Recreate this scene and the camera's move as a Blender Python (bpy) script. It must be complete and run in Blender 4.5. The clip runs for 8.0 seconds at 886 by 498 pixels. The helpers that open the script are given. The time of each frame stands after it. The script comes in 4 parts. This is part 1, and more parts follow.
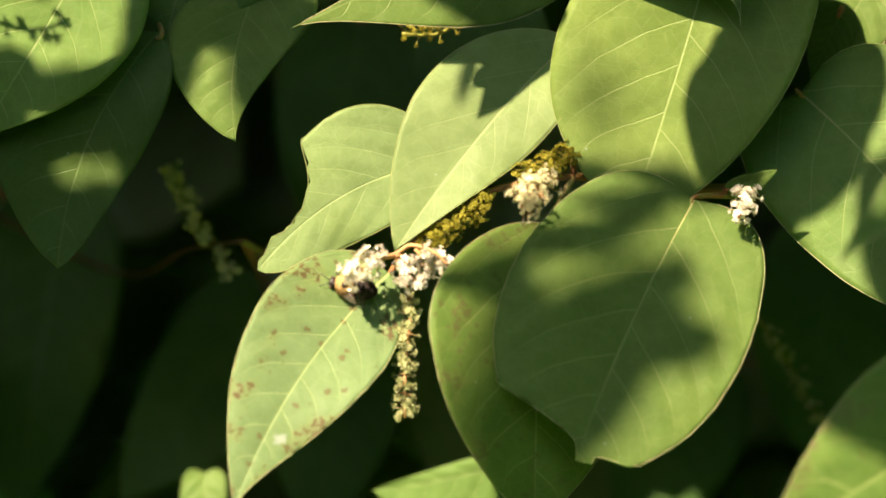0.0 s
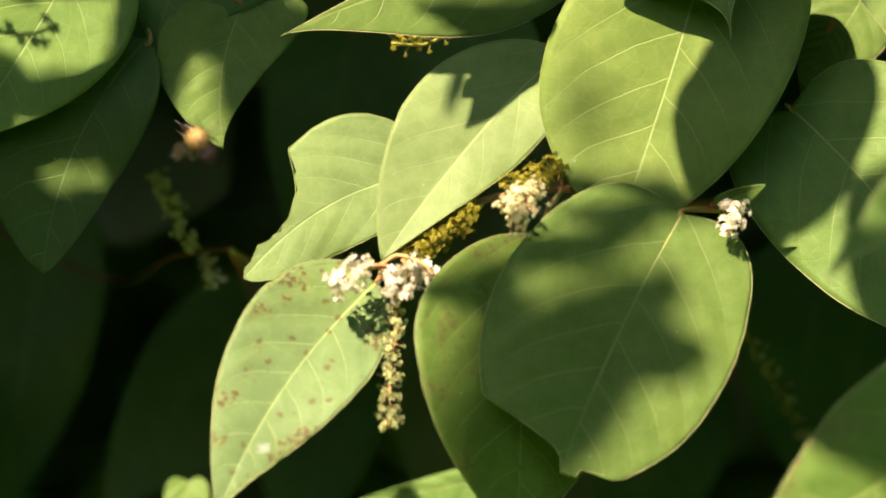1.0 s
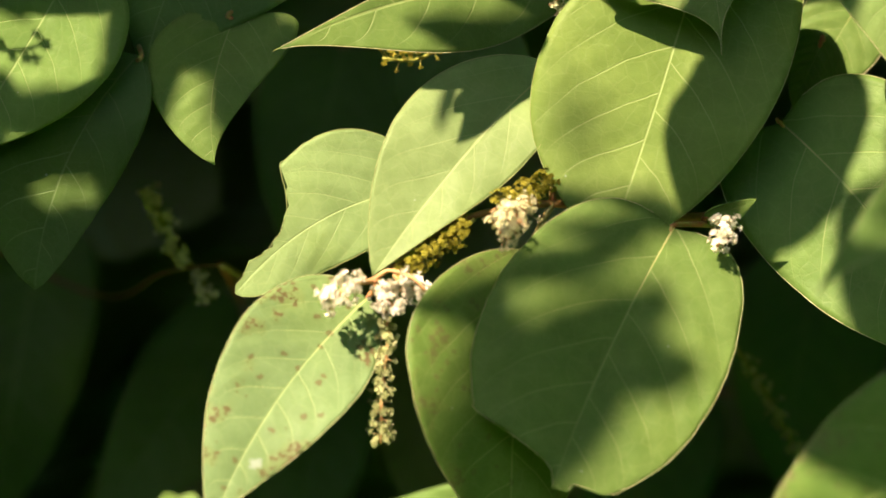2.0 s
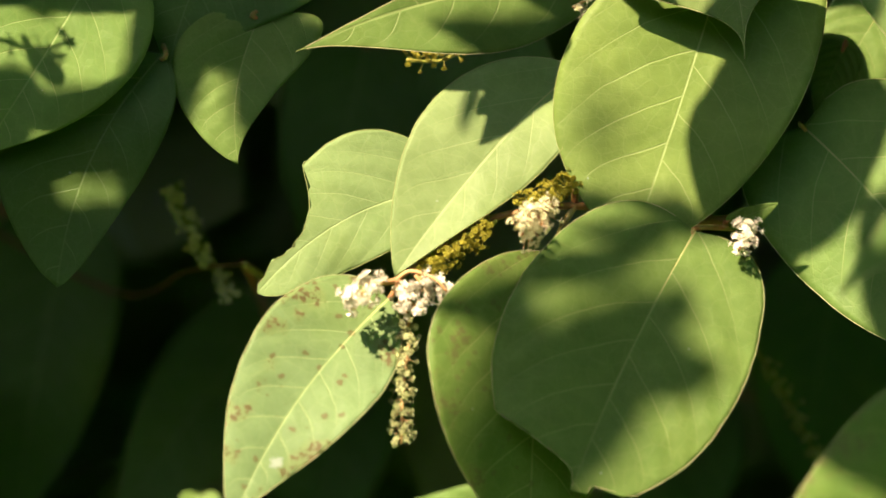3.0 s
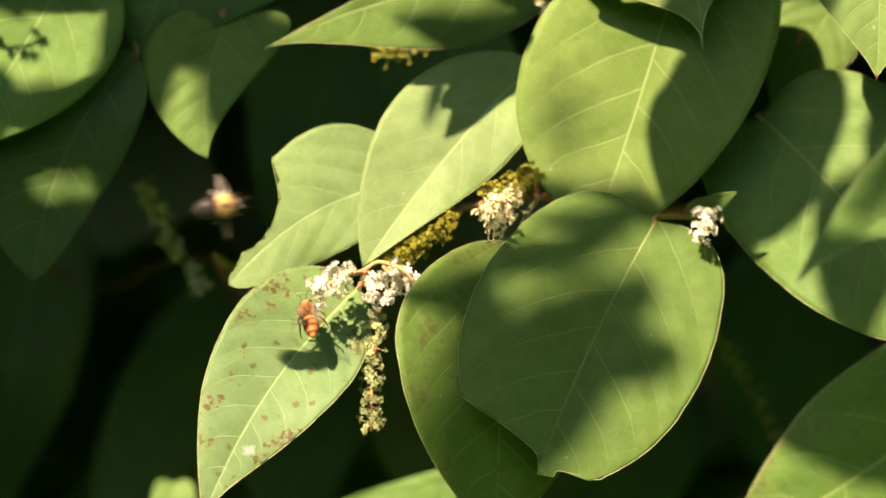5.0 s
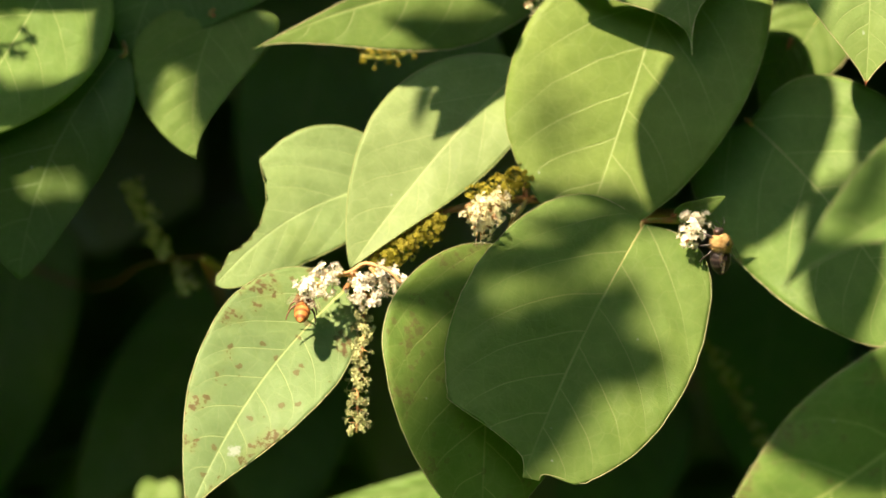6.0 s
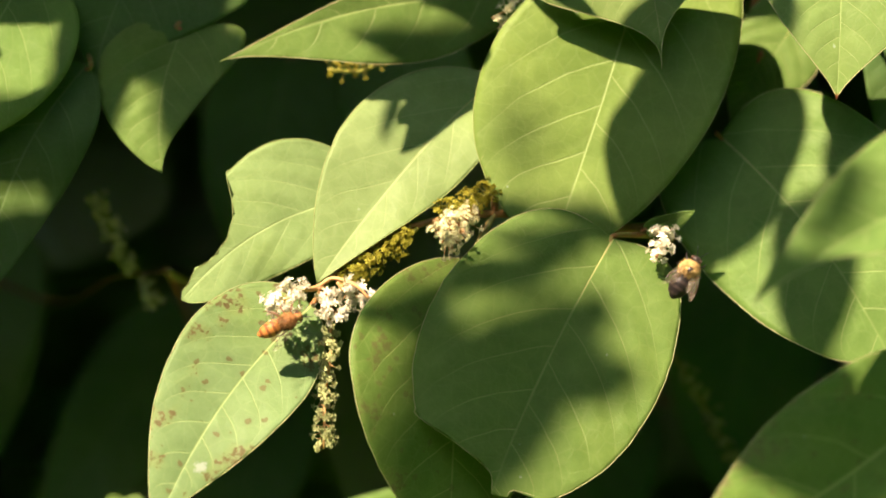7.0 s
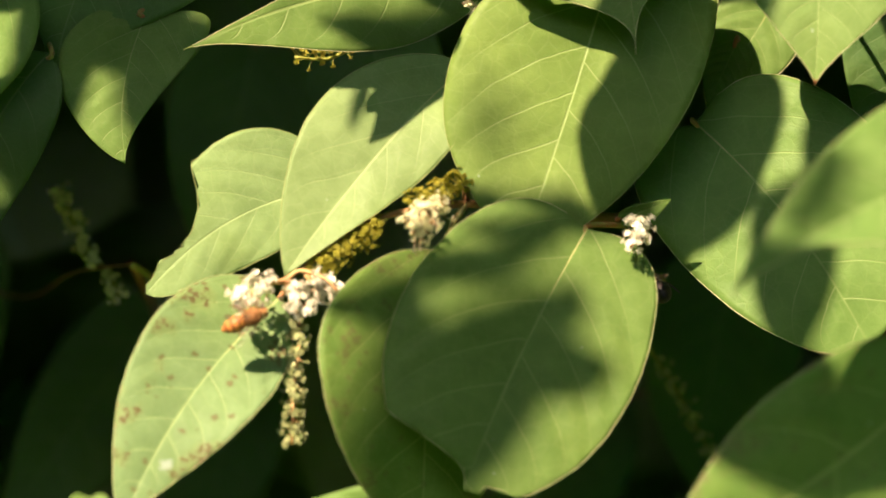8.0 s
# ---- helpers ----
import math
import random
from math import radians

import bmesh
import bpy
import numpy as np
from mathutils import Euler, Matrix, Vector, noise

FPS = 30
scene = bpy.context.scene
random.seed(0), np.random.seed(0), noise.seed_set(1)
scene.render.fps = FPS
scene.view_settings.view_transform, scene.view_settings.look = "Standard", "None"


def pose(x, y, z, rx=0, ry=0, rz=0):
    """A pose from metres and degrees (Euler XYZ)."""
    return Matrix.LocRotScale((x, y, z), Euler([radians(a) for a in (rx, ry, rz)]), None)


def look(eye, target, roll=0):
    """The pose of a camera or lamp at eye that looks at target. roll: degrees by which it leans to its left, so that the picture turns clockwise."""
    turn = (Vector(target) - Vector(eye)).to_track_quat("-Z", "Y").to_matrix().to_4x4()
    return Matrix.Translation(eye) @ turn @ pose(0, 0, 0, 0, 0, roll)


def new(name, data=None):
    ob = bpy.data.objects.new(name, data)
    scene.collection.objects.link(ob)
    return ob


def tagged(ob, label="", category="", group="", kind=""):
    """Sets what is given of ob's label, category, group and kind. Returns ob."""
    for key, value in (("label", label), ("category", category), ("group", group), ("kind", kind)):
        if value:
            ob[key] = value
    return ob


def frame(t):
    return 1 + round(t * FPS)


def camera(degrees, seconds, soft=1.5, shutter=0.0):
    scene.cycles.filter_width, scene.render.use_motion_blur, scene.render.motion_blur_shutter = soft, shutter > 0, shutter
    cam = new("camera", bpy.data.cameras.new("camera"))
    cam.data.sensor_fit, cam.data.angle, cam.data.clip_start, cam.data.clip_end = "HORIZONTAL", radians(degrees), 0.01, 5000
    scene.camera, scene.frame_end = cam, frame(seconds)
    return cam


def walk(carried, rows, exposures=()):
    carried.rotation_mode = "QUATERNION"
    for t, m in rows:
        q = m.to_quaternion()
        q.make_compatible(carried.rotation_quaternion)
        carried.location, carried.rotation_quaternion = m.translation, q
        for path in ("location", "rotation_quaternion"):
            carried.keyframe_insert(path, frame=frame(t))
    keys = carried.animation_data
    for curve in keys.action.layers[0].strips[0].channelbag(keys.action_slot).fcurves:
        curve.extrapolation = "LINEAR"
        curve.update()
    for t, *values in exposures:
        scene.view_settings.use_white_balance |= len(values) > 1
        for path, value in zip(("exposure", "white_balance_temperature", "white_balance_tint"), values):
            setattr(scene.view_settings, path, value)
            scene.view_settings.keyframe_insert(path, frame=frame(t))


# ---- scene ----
cam = camera(10.0, 8.0, soft=1.6, shutter=0.4)
cam.data.dof.use_dof, cam.data.dof.focus_distance, cam.data.dof.aperture_fstop = True, 1.512, 5.6
walk(cam, [
    (0.0, look((0, -1.4953, 1.2), (0.00000, 0, 1.20017), -0.034)),
    (0.1, look((0, -1.4936, 1.2), (0.00027, 0, 1.19984), 0.011)),
    (0.2, look((0, -1.4919, 1.2), (0.00070, 0, 1.19983), 0.055)),
    (0.3, look((0, -1.4903, 1.2), (0.00047, 0, 1.19933), 0.099)),
    (0.4, look((0, -1.4886, 1.2), (-0.00026, 0, 1.19882), 0.144)),
    (0.5, look((0, -1.4870, 1.2), (-0.00065, 0, 1.19832), 0.188)),
    (0.6, look((0, -1.4877, 1.2), (-0.00067, 0, 1.19924), 0.290)),
    (0.7, look((0, -1.4885, 1.2), (-0.00036, 0, 1.19983), 0.392)),
    (0.8, look((0, -1.4892, 1.2), (0.00144, 0, 1.20193), 0.493)),
    (0.9, look((0, -1.4900, 1.2), (0.00291, 0, 1.20254), 0.595)),
    (1.0, look((0, -1.4908, 1.2), (0.00388, 0, 1.20332), 0.697)),
    (1.1, look((0, -1.4909, 1.2), (0.00470, 0, 1.20467), 0.688)),
    (1.2, look((0, -1.4911, 1.2), (0.00520, 0, 1.20469), 0.679)),
    (2.3, look((0, -1.4931, 1.2), (0.00649, 0, 1.20849), 0.579)),
    (2.4, look((0, -1.4943, 1.2), (0.00411, 0, 1.20810), 0.734)),
    (2.5, look((0, -1.4955, 1.2), (0.00208, 0, 1.20771), 0.890)),
    (2.6, look((0, -1.4955, 1.2), (0.00021, 0, 1.20755), 0.927)),
    (2.7, look((0, -1.4955, 1.2), (-0.00117, 0, 1.20806), 0.964)),
    (2.8, look((0, -1.4955, 1.2), (-0.00154, 0, 1.20842), 1.002)),
    (2.9, look((0, -1.4955, 1.2), (-0.00107, 0, 1.20796), 1.039)),
    (3.0, look((0, -1.4955, 1.2), (-0.00010, 0, 1.20801), 1.077)),
    (3.1, look((0, -1.4963, 1.2), (0.00035, 0, 1.20835), 1.058)),
    (3.2, look((0, -1.4971, 1.2), (0.00062, 0, 1.21003), 1.039)),
    (3.3, look((0, -1.4979, 1.2), (0.00038, 0, 1.21136), 1.021)),
    (3.4, look((0, -1.4986, 1.2), (0.00101, 0, 1.21170), 1.002)),
    (3.5, look((0, -1.4994, 1.2), (0.00199, 0, 1.21088), 0.983)),
    (3.6, look((0, -1.4992, 1.2), (0.00289, 0, 1.20986), 0.939)),
    (3.7, look((0, -1.4989, 1.2), (0.00379, 0, 1.20900), 0.894)),
    (3.8, look((0, -1.4987, 1.2), (0.00451, 0, 1.20831), 0.849)),
    (3.9, look((0, -1.4984, 1.2), (0.00575, 0, 1.20678), 0.805)),
    (4.0, look((0, -1.4981, 1.2), (0.00797, 0, 1.20644), 0.760)),
    (4.1, look((0, -1.5018, 1.2), (0.01132, 0, 1.20680), 0.777)),
    (4.2, look((0, -1.5055, 1.2), (0.01353, 0, 1.20514), 0.793)),
    (4.3, look((0, -1.5092, 1.2), (0.01473, 0, 1.20463), 0.810)),
    (4.4, look((0, -1.5129, 1.2), (0.01389, 0, 1.20510), 0.826)),
    (4.5, look((0, -1.5166, 1.2), (0.01202, 0, 1.20624), 0.843)),
    (4.6, look((0, -1.5236, 1.2), (0.01037, 0, 1.20611), 0.643)),
    (4.7, look((0, -1.5307, 1.2), (0.00923, 0, 1.20514), 0.443)),
    (5.8, look((0, -1.5286, 1.2), (0.01400, 0, 1.20663), 0.930)),
    (5.9, look((0, -1.5284, 1.2), (0.01405, 0, 1.20602), 0.975)),
    (6.0, look((0, -1.5283, 1.2), (0.01376, 0, 1.20608), 1.019)),
    (6.1, look((0, -1.5245, 1.2), (0.01433, 0, 1.20521), 1.001)),
    (6.2, look((0, -1.5208, 1.2), (0.01524, 0, 1.20417), 0.983)),
    (6.3, look((0, -1.5171, 1.2), (0.01614, 0, 1.20348), 0.965)),
    (6.4, look((0, -1.5134, 1.2), (0.01719, 0, 1.20363), 0.947)),
    (6.5, look((0, -1.5097, 1.2), (0.01704, 0, 1.20478), 0.929)),
    (6.6, look((0, -1.5112, 1.2), (0.01858, 0, 1.20508), 0.949)),
    (6.7, look((0, -1.5126, 1.2), (0.02011, 0, 1.20588), 0.970)),
    (6.8, look((0, -1.5141, 1.2), (0.02130, 0, 1.20719), 0.990)),
    (6.9, look((0, -1.5156, 1.2), (0.02299, 0, 1.20918), 1.010)),
    (7.0, look((0, -1.5171, 1.2), (0.02333, 0, 1.21065), 1.031)),
    (7.1, look((0, -1.5138, 1.2), (0.02469, 0, 1.21252), 1.041)),
    (7.2, look((0, -1.5105, 1.2), (0.02573, 0, 1.21286), 1.051)),
    (7.3, look((0, -1.5073, 1.2), (0.02628, 0, 1.21235), 1.060)),
    (7.4, look((0, -1.5041, 1.2), (0.02752, 0, 1.21085), 1.070)),
    (7.5, look((0, -1.5008, 1.2), (0.02943, 0, 1.20937), 1.080)),
    (7.6, look((0, -1.4972, 1.2), (0.03103, 0, 1.20751), 1.010)),
    (7.7, look((0, -1.4936, 1.2), (0.03175, 0, 1.20765), 0.939)),
    (7.8, look((0, -1.4900, 1.2), (0.03214, 0, 1.20744), 0.868)),
    (8.0, look((0, -1.4828, 1.2), (0.03208, 0, 1.20818), 0.727)),
])

# ---- light: afternoon sun from the upper left, on the viewer's side ----
SUN = Vector((-0.40, -0.60, 0.70)).normalized()
world = bpy.data.worlds.new("sky")
scene.world = world
world.use_nodes = True
sky = world.node_tree.nodes.new("ShaderNodeTexSky")
sky.sky_type, sky.sun_disc = "NISHITA", False
sky.dust_density = 2.0
sky.sun_elevation, sky.sun_rotation = math.asin(SUN.z), math.atan2(SUN.x, SUN.y)
world.node_tree.links.new(sky.outputs[0], world.node_tree.nodes["Background"].inputs[0])
world.node_tree.nodes["Background"].inputs[1].default_value = 0.078
sun = new("sun", bpy.data.lights.new("sun", "SUN"))
sun.data.energy, sun.data.angle, sun.data.color = 5.0, radians(0.53), (1.0, 0.75, 0.54)
sun.matrix_world = look(SUN * 4 + Vector((0, 0, 1.2)), (0, 0, 1.2))
scene.view_settings.exposure = 2.11


# ---- materials ----
class Nodes:
    """A short way to write a node material."""

    def __init__(self, name):
        self.mat = bpy.data.materials.new(name)
        self.mat.use_nodes = True
        self.tree = self.mat.node_tree
        self.bsdf = self.tree.nodes["Principled BSDF"]
        self.out = self.tree.nodes["Material Output"]

    def add(self, kind, values=None, **settings):
        node = self.tree.nodes.new("ShaderNode" + kind)
        for key, value in settings.items():
            setattr(node, key, value)
        for key, value in (values or {}).items():
            self.feed(node.inputs[key], value)
        return node

    def feed(self, socket, value):
        if isinstance(value, bpy.types.NodeSocket):
            self.tree.links.new(value, socket)
        else:
            socket.default_value = value

    def calc(self, op, a, b=0.0, c=0.0):
        return self.add("Math", {0: a, 1: b, 2: c}, operation=op).outputs[0]

    def mix(self, f, a, b, blend="MIX"):
        node = self.add("Mix", data_type="RGBA", blend_type=blend)
        for socket, value in zip((node.inputs[0], node.inputs[6], node.inputs[7]), (f, a, b)):
            self.feed(socket, (*value, 1) if isinstance(value, tuple) else value)
        return node.outputs[2]

    def ramp(self, x, lo, hi, a=0.0, b=1.0):
        return self.add("MapRange", {0: x, 1: lo, 2: hi, 3: a, 4: b}, interpolation_type="SMOOTHSTEP").outputs[0]

    def noise(self, vector, scale, detail=3.0, rough=0.55):
        return self.add("TexNoise", {"Vector": vector, "Scale": scale, "Detail": detail, "Roughness": rough}).outputs[0]

    def set(self, **values):
        for key, value in values.items():
            socket = self.bsdf.inputs[key.replace("_", " ")]
            self.feed(socket, (*value, 1) if isinstance(value, tuple) else value)
        return self.mat


VEINS = {}


def leaf_material(name, low, high, vein, spots=0.0, yellow=0.0, pairs=5.6, gloss=0.42, slope=0.62, strong=0.85, tip=False):
    """Knotweed blade: pale midrib and arched side veins, a fine net between them, and brown blotches near the margin."""
    n = Nodes(name)
    uv = n.add("UVMap", uv_map="blade").outputs[0]
    sep = n.add("SeparateXYZ", {0: uv})
    u, v = sep.outputs[0], n.calc("SUBTRACT", sep.outputs[1], 0.5)
    side = n.calc("ABSOLUTE", v)
    right = n.calc("GREATER_THAN", v, 0.0)
    span = n.add("SeparateXYZ", {0: n.add("UVMap", uv_map="span").outputs[0]}).outputs[1]
    rnd = n.add("ObjectInfo").outputs["Random"]
    obj = n.add("TexCoord").outputs["Object"]
    shifted = n.add("VectorMath", {0: obj, 1: n.add("CombineXYZ", {2: n.calc("MULTIPLY", rnd, 3.0)}).outputs[0]}, operation="ADD").outputs[0]
    wob = n.calc("MULTIPLY", n.calc("SUBTRACT", n.noise(shifted, 45.0, 2.0), 0.5), 0.05)
    # uv: u runs along the blade, v across, both in blade lengths
    rib = n.ramp(n.calc("ADD", side, n.calc("MULTIPLY", wob, 0.12)), 0.0019, 0.0056, 1.0, 0.0)
    rib = n.calc("MULTIPLY", rib, n.ramp(u, 0.55, 1.0, 1.0, 0.35))
    rise = n.calc("ADD", n.calc("ADD", n.calc("MULTIPLY", side, slope), n.calc("MULTIPLY", n.calc("POWER", side, 2.0), 0.7)), n.calc("MULTIPLY", n.calc("POWER", span, 4.0), 0.085))
    g = n.calc("ADD", n.calc("SUBTRACT", u, rise), n.calc("ADD", wob, n.calc("MULTIPLY", right, 0.055)))
    g = n.calc("ADD", n.calc("MULTIPLY", n.calc("POWER", n.calc("MAXIMUM", n.calc("ADD", g, 0.30), 0.0), 1.15), pairs), 0.12)
    fr = n.calc("ABSOLUTE", n.calc("SUBTRACT", n.calc("FRACT", g), 0.5))
    lat = n.calc("MULTIPLY", n.ramp(fr, 0.008, 0.029, 1.0, 0.0), n.ramp(span, 0.35, 0.95, 1.0, 0.22))
    cross = n.add("TexVoronoi", {"Vector": shifted, "Scale": 170.0}, feature="DISTANCE_TO_EDGE").outputs[0]
    mesh = n.ramp(cross, 0.0, 0.07, 1.0, 0.0)
    net = n.add("TexVoronoi", {"Vector": shifted, "Scale": 420.0}, feature="DISTANCE_TO_EDGE").outputs[0]
    fine = n.ramp(net, 0.0, 0.09, 1.0, 0.0)
    veins = n.calc("MAXIMUM", rib, n.calc("MULTIPLY", lat, strong))
    tone = n.noise(shifted, 38.0, 4.0)
    col = n.mix(n.ramp(tone, 0.30, 0.72), low, high)
    col = n.mix(n.calc("MULTIPLY", n.ramp(n.noise(shifted, 21.0, 3.0), 0.50, 0.72), 0.22 + yellow), col, (0.22, 0.26, 0.035))
    mid = n.noise(shifted, 150.0, 4.0, 0.6)
    col = n.mix(0.28, col, n.mix(n.ramp(mid, 0.30, 0.70), (0.62, 0.66, 0.58), (1.0, 1.0, 1.0)), "MULTIPLY")
    col = n.mix(0.20, col, n.mix(mid, (0.0, 0.0, 0.0), (1.0, 1.0, 0.9)), "SOFT_LIGHT")
    col = n.mix(n.calc("MULTIPLY", fine, 0.035), col, vein)
    col = n.mix(n.calc("MULTIPLY", mesh, 0.10), col, vein)
    col = n.mix(n.calc("MULTIPLY", veins, 0.72), col, vein)
    grain = n.noise(shifted, 900.0, 2.0)
    col = n.mix(0.25, col, n.mix(grain, (0.06, 0.10, 0.02), (0.16, 0.22, 0.05)))
    if tip:
        col = n.mix(n.ramp(u, 0.955, 0.985), col, (0.26, 0.05, 0.03))
    # pale flecks of dust
    fleck = n.ramp(n.noise(shifted, 330.0, 1.0, 0.4), 0.80, 0.84)
    col = n.mix(n.calc("MULTIPLY", fleck, 0.6), col, (0.45, 0.50, 0.32))
    if spots:
        blot = n.noise(shifted, 560.0, 3.0, 0.62)
        patch = n.calc("MULTIPLY", n.ramp(n.noise(shifted, 95.0, 1.0), 0.49, 0.60), n.ramp(span, 0.42, 0.75))
        warp = n.add("VectorMath", {0: shifted, 1: n.add("VectorMath", {0: n.add("TexNoise", {"Vector": shifted, "Scale": 700.0}).outputs["Color"], "Scale": 0.0012}, operation="SCALE").outputs[0]}, operation="ADD").outputs[0]
        cell = n.add("TexVoronoi", {"Vector": warp, "Scale": 520.0})
        size = n.add("SeparateColor", {0: cell.outputs["Color"]}).outputs[0]
        dot = n.calc("SUBTRACT", cell.outputs["Distance"], n.calc("MULTIPLY", n.calc("SUBTRACT", size, 0.22), 0.78))
        mark = n.ramp(n.calc("ADD", blot, n.calc("MULTIPLY", patch, 0.19)), 0.68, 0.74)
        mark = n.calc("MULTIPLY", mark, n.ramp(patch, 0.05, 0.3))
        lone = n.calc("MULTIPLY", n.ramp(dot, -0.05, 0.04, 1.0, 0.0), n.calc("GREATER_THAN", size, 0.955))
        mark = n.calc("MAXIMUM", mark, n.calc("MULTIPLY", lone, 0.8))
        col = n.mix(n.calc("MULTIPLY", patch, 0.22 * spots), col, (0.27, 0.25, 0.06))
        col = n.mix(n.calc("MULTIPLY", mark, min(1.0, spots * 1.1)), col, n.mix(grain, (0.085, 0.052, 0.022), (0.160, 0.100, 0.042)))
        scar = n.add("VectorMath", {0: uv, 1: (0.72, 0.45, 0.0)}, operation="DISTANCE").outputs["Value"]
        scar = n.calc("MULTIPLY", n.ramp(n.calc("ADD", scar, n.calc("MULTIPLY", n.calc("SUBTRACT", blot, 0.5), 0.05)), 0.012, 0.026, 1.0, 0.0), 0.45 if spots > 0.8 else 0.0)
        col = n.mix(scar, col, (0.46, 0.44, 0.36))
    col = n.mix(1.0, col, (0.86, 1.0, 1.22), "MULTIPLY")
    tint = n.add("HueSaturation", {"Color": col, "Hue": n.calc("ADD", 0.492, n.calc("MULTIPLY", rnd, 0.016)), "Value": n.calc("ADD", 0.88, n.calc("MULTIPLY", rnd, 0.24))}).outputs[0]
    height = n.calc("ADD", n.calc("MULTIPLY", veins, -0.00022), n.calc("ADD", n.calc("MULTIPLY", n.calc("ADD", mesh, fine), -0.00004), n.calc("MULTIPLY", n.noise(shifted, 130.0, 4.0), 0.0008)))
    bump = n.add("Bump", {"Strength": 0.55, "Distance": 1.0, "Height": height}).outputs[0]
    n.set(Base_Color=tint, Roughness=n.calc("ADD", gloss, n.calc("MULTIPLY", tone, 0.12)), Normal=bump)
    n.bsdf.inputs["Specular IOR Level"].default_value = 0.11
    thin = n.add("BsdfTranslucent", {"Color": n.mix(0.7, tint, (0.10, 0.40, 0.012)), "Normal": bump}).outputs[0]
    both = n.add("MixShader", {0: 0.40, 1: n.bsdf.outputs[0], 2: thin}).outputs[0]
    n.tree.links.new(both, n.out.inputs[0])
    VEINS[name] = slope, pairs
    return n.mat


def plain_material(name, a, b, scale=400.0, rough=0.6, spec=0.3, thin=0.0, bump=0.0002):
    """A mottled surface of two colours with fine relief."""
    n = Nodes(name)
    obj = n.add("TexCoord").outputs["Object"]
    rnd = n.add("ObjectInfo").outputs["Random"]
    t = n.noise(obj, scale, 4.0)
    col = n.mix(n.ramp(n.calc("ADD", t, n.calc("MULTIPLY", n.calc("SUBTRACT", rnd, 0.5), 0.3)), 0.3, 0.7), a, b)
    b_ = n.add("Bump", {"Strength": 0.5, "Distance": 1.0, "Height": n.calc("MULTIPLY", n.noise(obj, scale * 2, 3.0), bump)}).outputs[0]
    n.set(Base_Color=col, Roughness=n.calc("ADD", rough, n.calc("MULTIPLY", t, 0.15)), Normal=b_)
    n.bsdf.inputs["Specular IOR Level"].default_value = spec
    if thin:
        n.tree.links.new(n.add("MixShader", {0: thin, 1: n.bsdf.outputs[0], 2: n.add("BsdfTranslucent", {"Color": col}).outputs[0]}).outputs[0], n.out.inputs[0])
    return n.mat


GREEN = leaf_material("leaf_green", (0.132, 0.208, 0.040), (0.196, 0.282, 0.062), (0.40, 0.46, 0.14))
SPOTTED = leaf_material("leaf_spotted", (0.178, 0.222, 0.084), (0.226, 0.276, 0.108), (0.42, 0.46, 0.16), spots=0.9, pairs=7.0)
YOUNG = leaf_material("leaf_young", (0.185, 0.235, 0.044), (0.250, 0.300, 0.064), (0.46, 0.50, 0.16), yellow=0.10)
WORN = leaf_material("leaf_worn", (0.112, 0.170, 0.028), (0.165, 0.228, 0.040), (0.42, 0.44, 0.12), spots=0.55, yellow=0.15)
PALE = leaf_material("leaf_pale", (0.245, 0.295, 0.100), (0.298, 0.350, 0.124), (0.50, 0.53, 0.20), yellow=0.05, strong=0.5, slope=1.25, pairs=5.0)
TIPPED = leaf_material("leaf_red_tipped", (0.185, 0.245, 0.060), (0.240, 0.300, 0.085), (0.44, 0.48, 0.16), tip=True)
# Leaf green darkened to stand for the deep shade these leaves hang in.
SHADE_DARK = leaf_material("leaf_shade_dark", (0.048, 0.098, 0.026), (0.072, 0.128, 0.036), (0.22, 0.29, 0.10))
# Browner leaf colour, made paler to stand for light in the dark thicket.
THICKET_LIFT = leaf_material("leaf_thicket_lifted", (0.21, 0.18, 0.08), (0.29, 0.25, 0.12), (0.30, 0.30, 0.16))
STEM = plain_material("stem_red", (0.20, 0.11, 0.035), (0.34, 0.13, 0.05), 300.0, 0.45)
# The red stem again, with the shade of the left branch in its colour.
STEM_SHADED = plain_material("stem_red_shaded", (0.07, 0.035, 0.018), (0.13, 0.05, 0.025), 300.0, 0.5)
PETIOLE = plain_material("petiole_green_red", (0.20, 0.19, 0.05), (0.28, 0.10, 0.045), 300.0, 0.45)
STALK = plain_material("flower_stalk", (0.45, 0.36, 0.14), (0.50, 0.25, 0.12), 300.0, 0.5, thin=0.15)
STALK_GREEN = plain_material("flower_stalk_green", (0.24, 0.27, 0.05), (0.34, 0.33, 0.07), 300.0, 0.5, thin=0.15)
WHITE = plain_material("petal_white", (0.76, 0.74, 0.62), (0.86, 0.85, 0.76), 900.0, 0.55, 0.25, thin=0.40)
CREAM = plain_material("petal_cream", (0.72, 0.71, 0.50), (0.82, 0.81, 0.62), 900.0, 0.55, 0.25, thin=0.55)
# Greener cream, also darkened for the half shade on these sprays.
GREENISH_SHADED = plain_material("petal_greenish_shaded", (0.36, 0.41, 0.18), (0.50, 0.53, 0.28), 900.0, 0.55, 0.25, thin=0.35)
BUD = plain_material("bud_yellow_green", (0.34, 0.34, 0.04), (0.48, 0.46, 0.08), 900.0, 0.5, 0.2, thin=0.6)
# Unseen ground, made green so that it reflects green fill light.
GROUND_BOUNCE = plain_material("ground_bounce_green", (0.070, 0.150, 0.020), (0.120, 0.230, 0.035), 30.0, 0.9, 0.1, bump=0.01)
RIB = plain_material("midrib_pale", (0.30, 0.36, 0.10), (0.36, 0.40, 0.14), 300.0, 0.5, thin=0.2)
RIM_GREEN = plain_material("leaf_margin_green", (0.24, 0.32, 0.10), (0.32, 0.38, 0.14), 250.0, 0.5, thin=0.3)
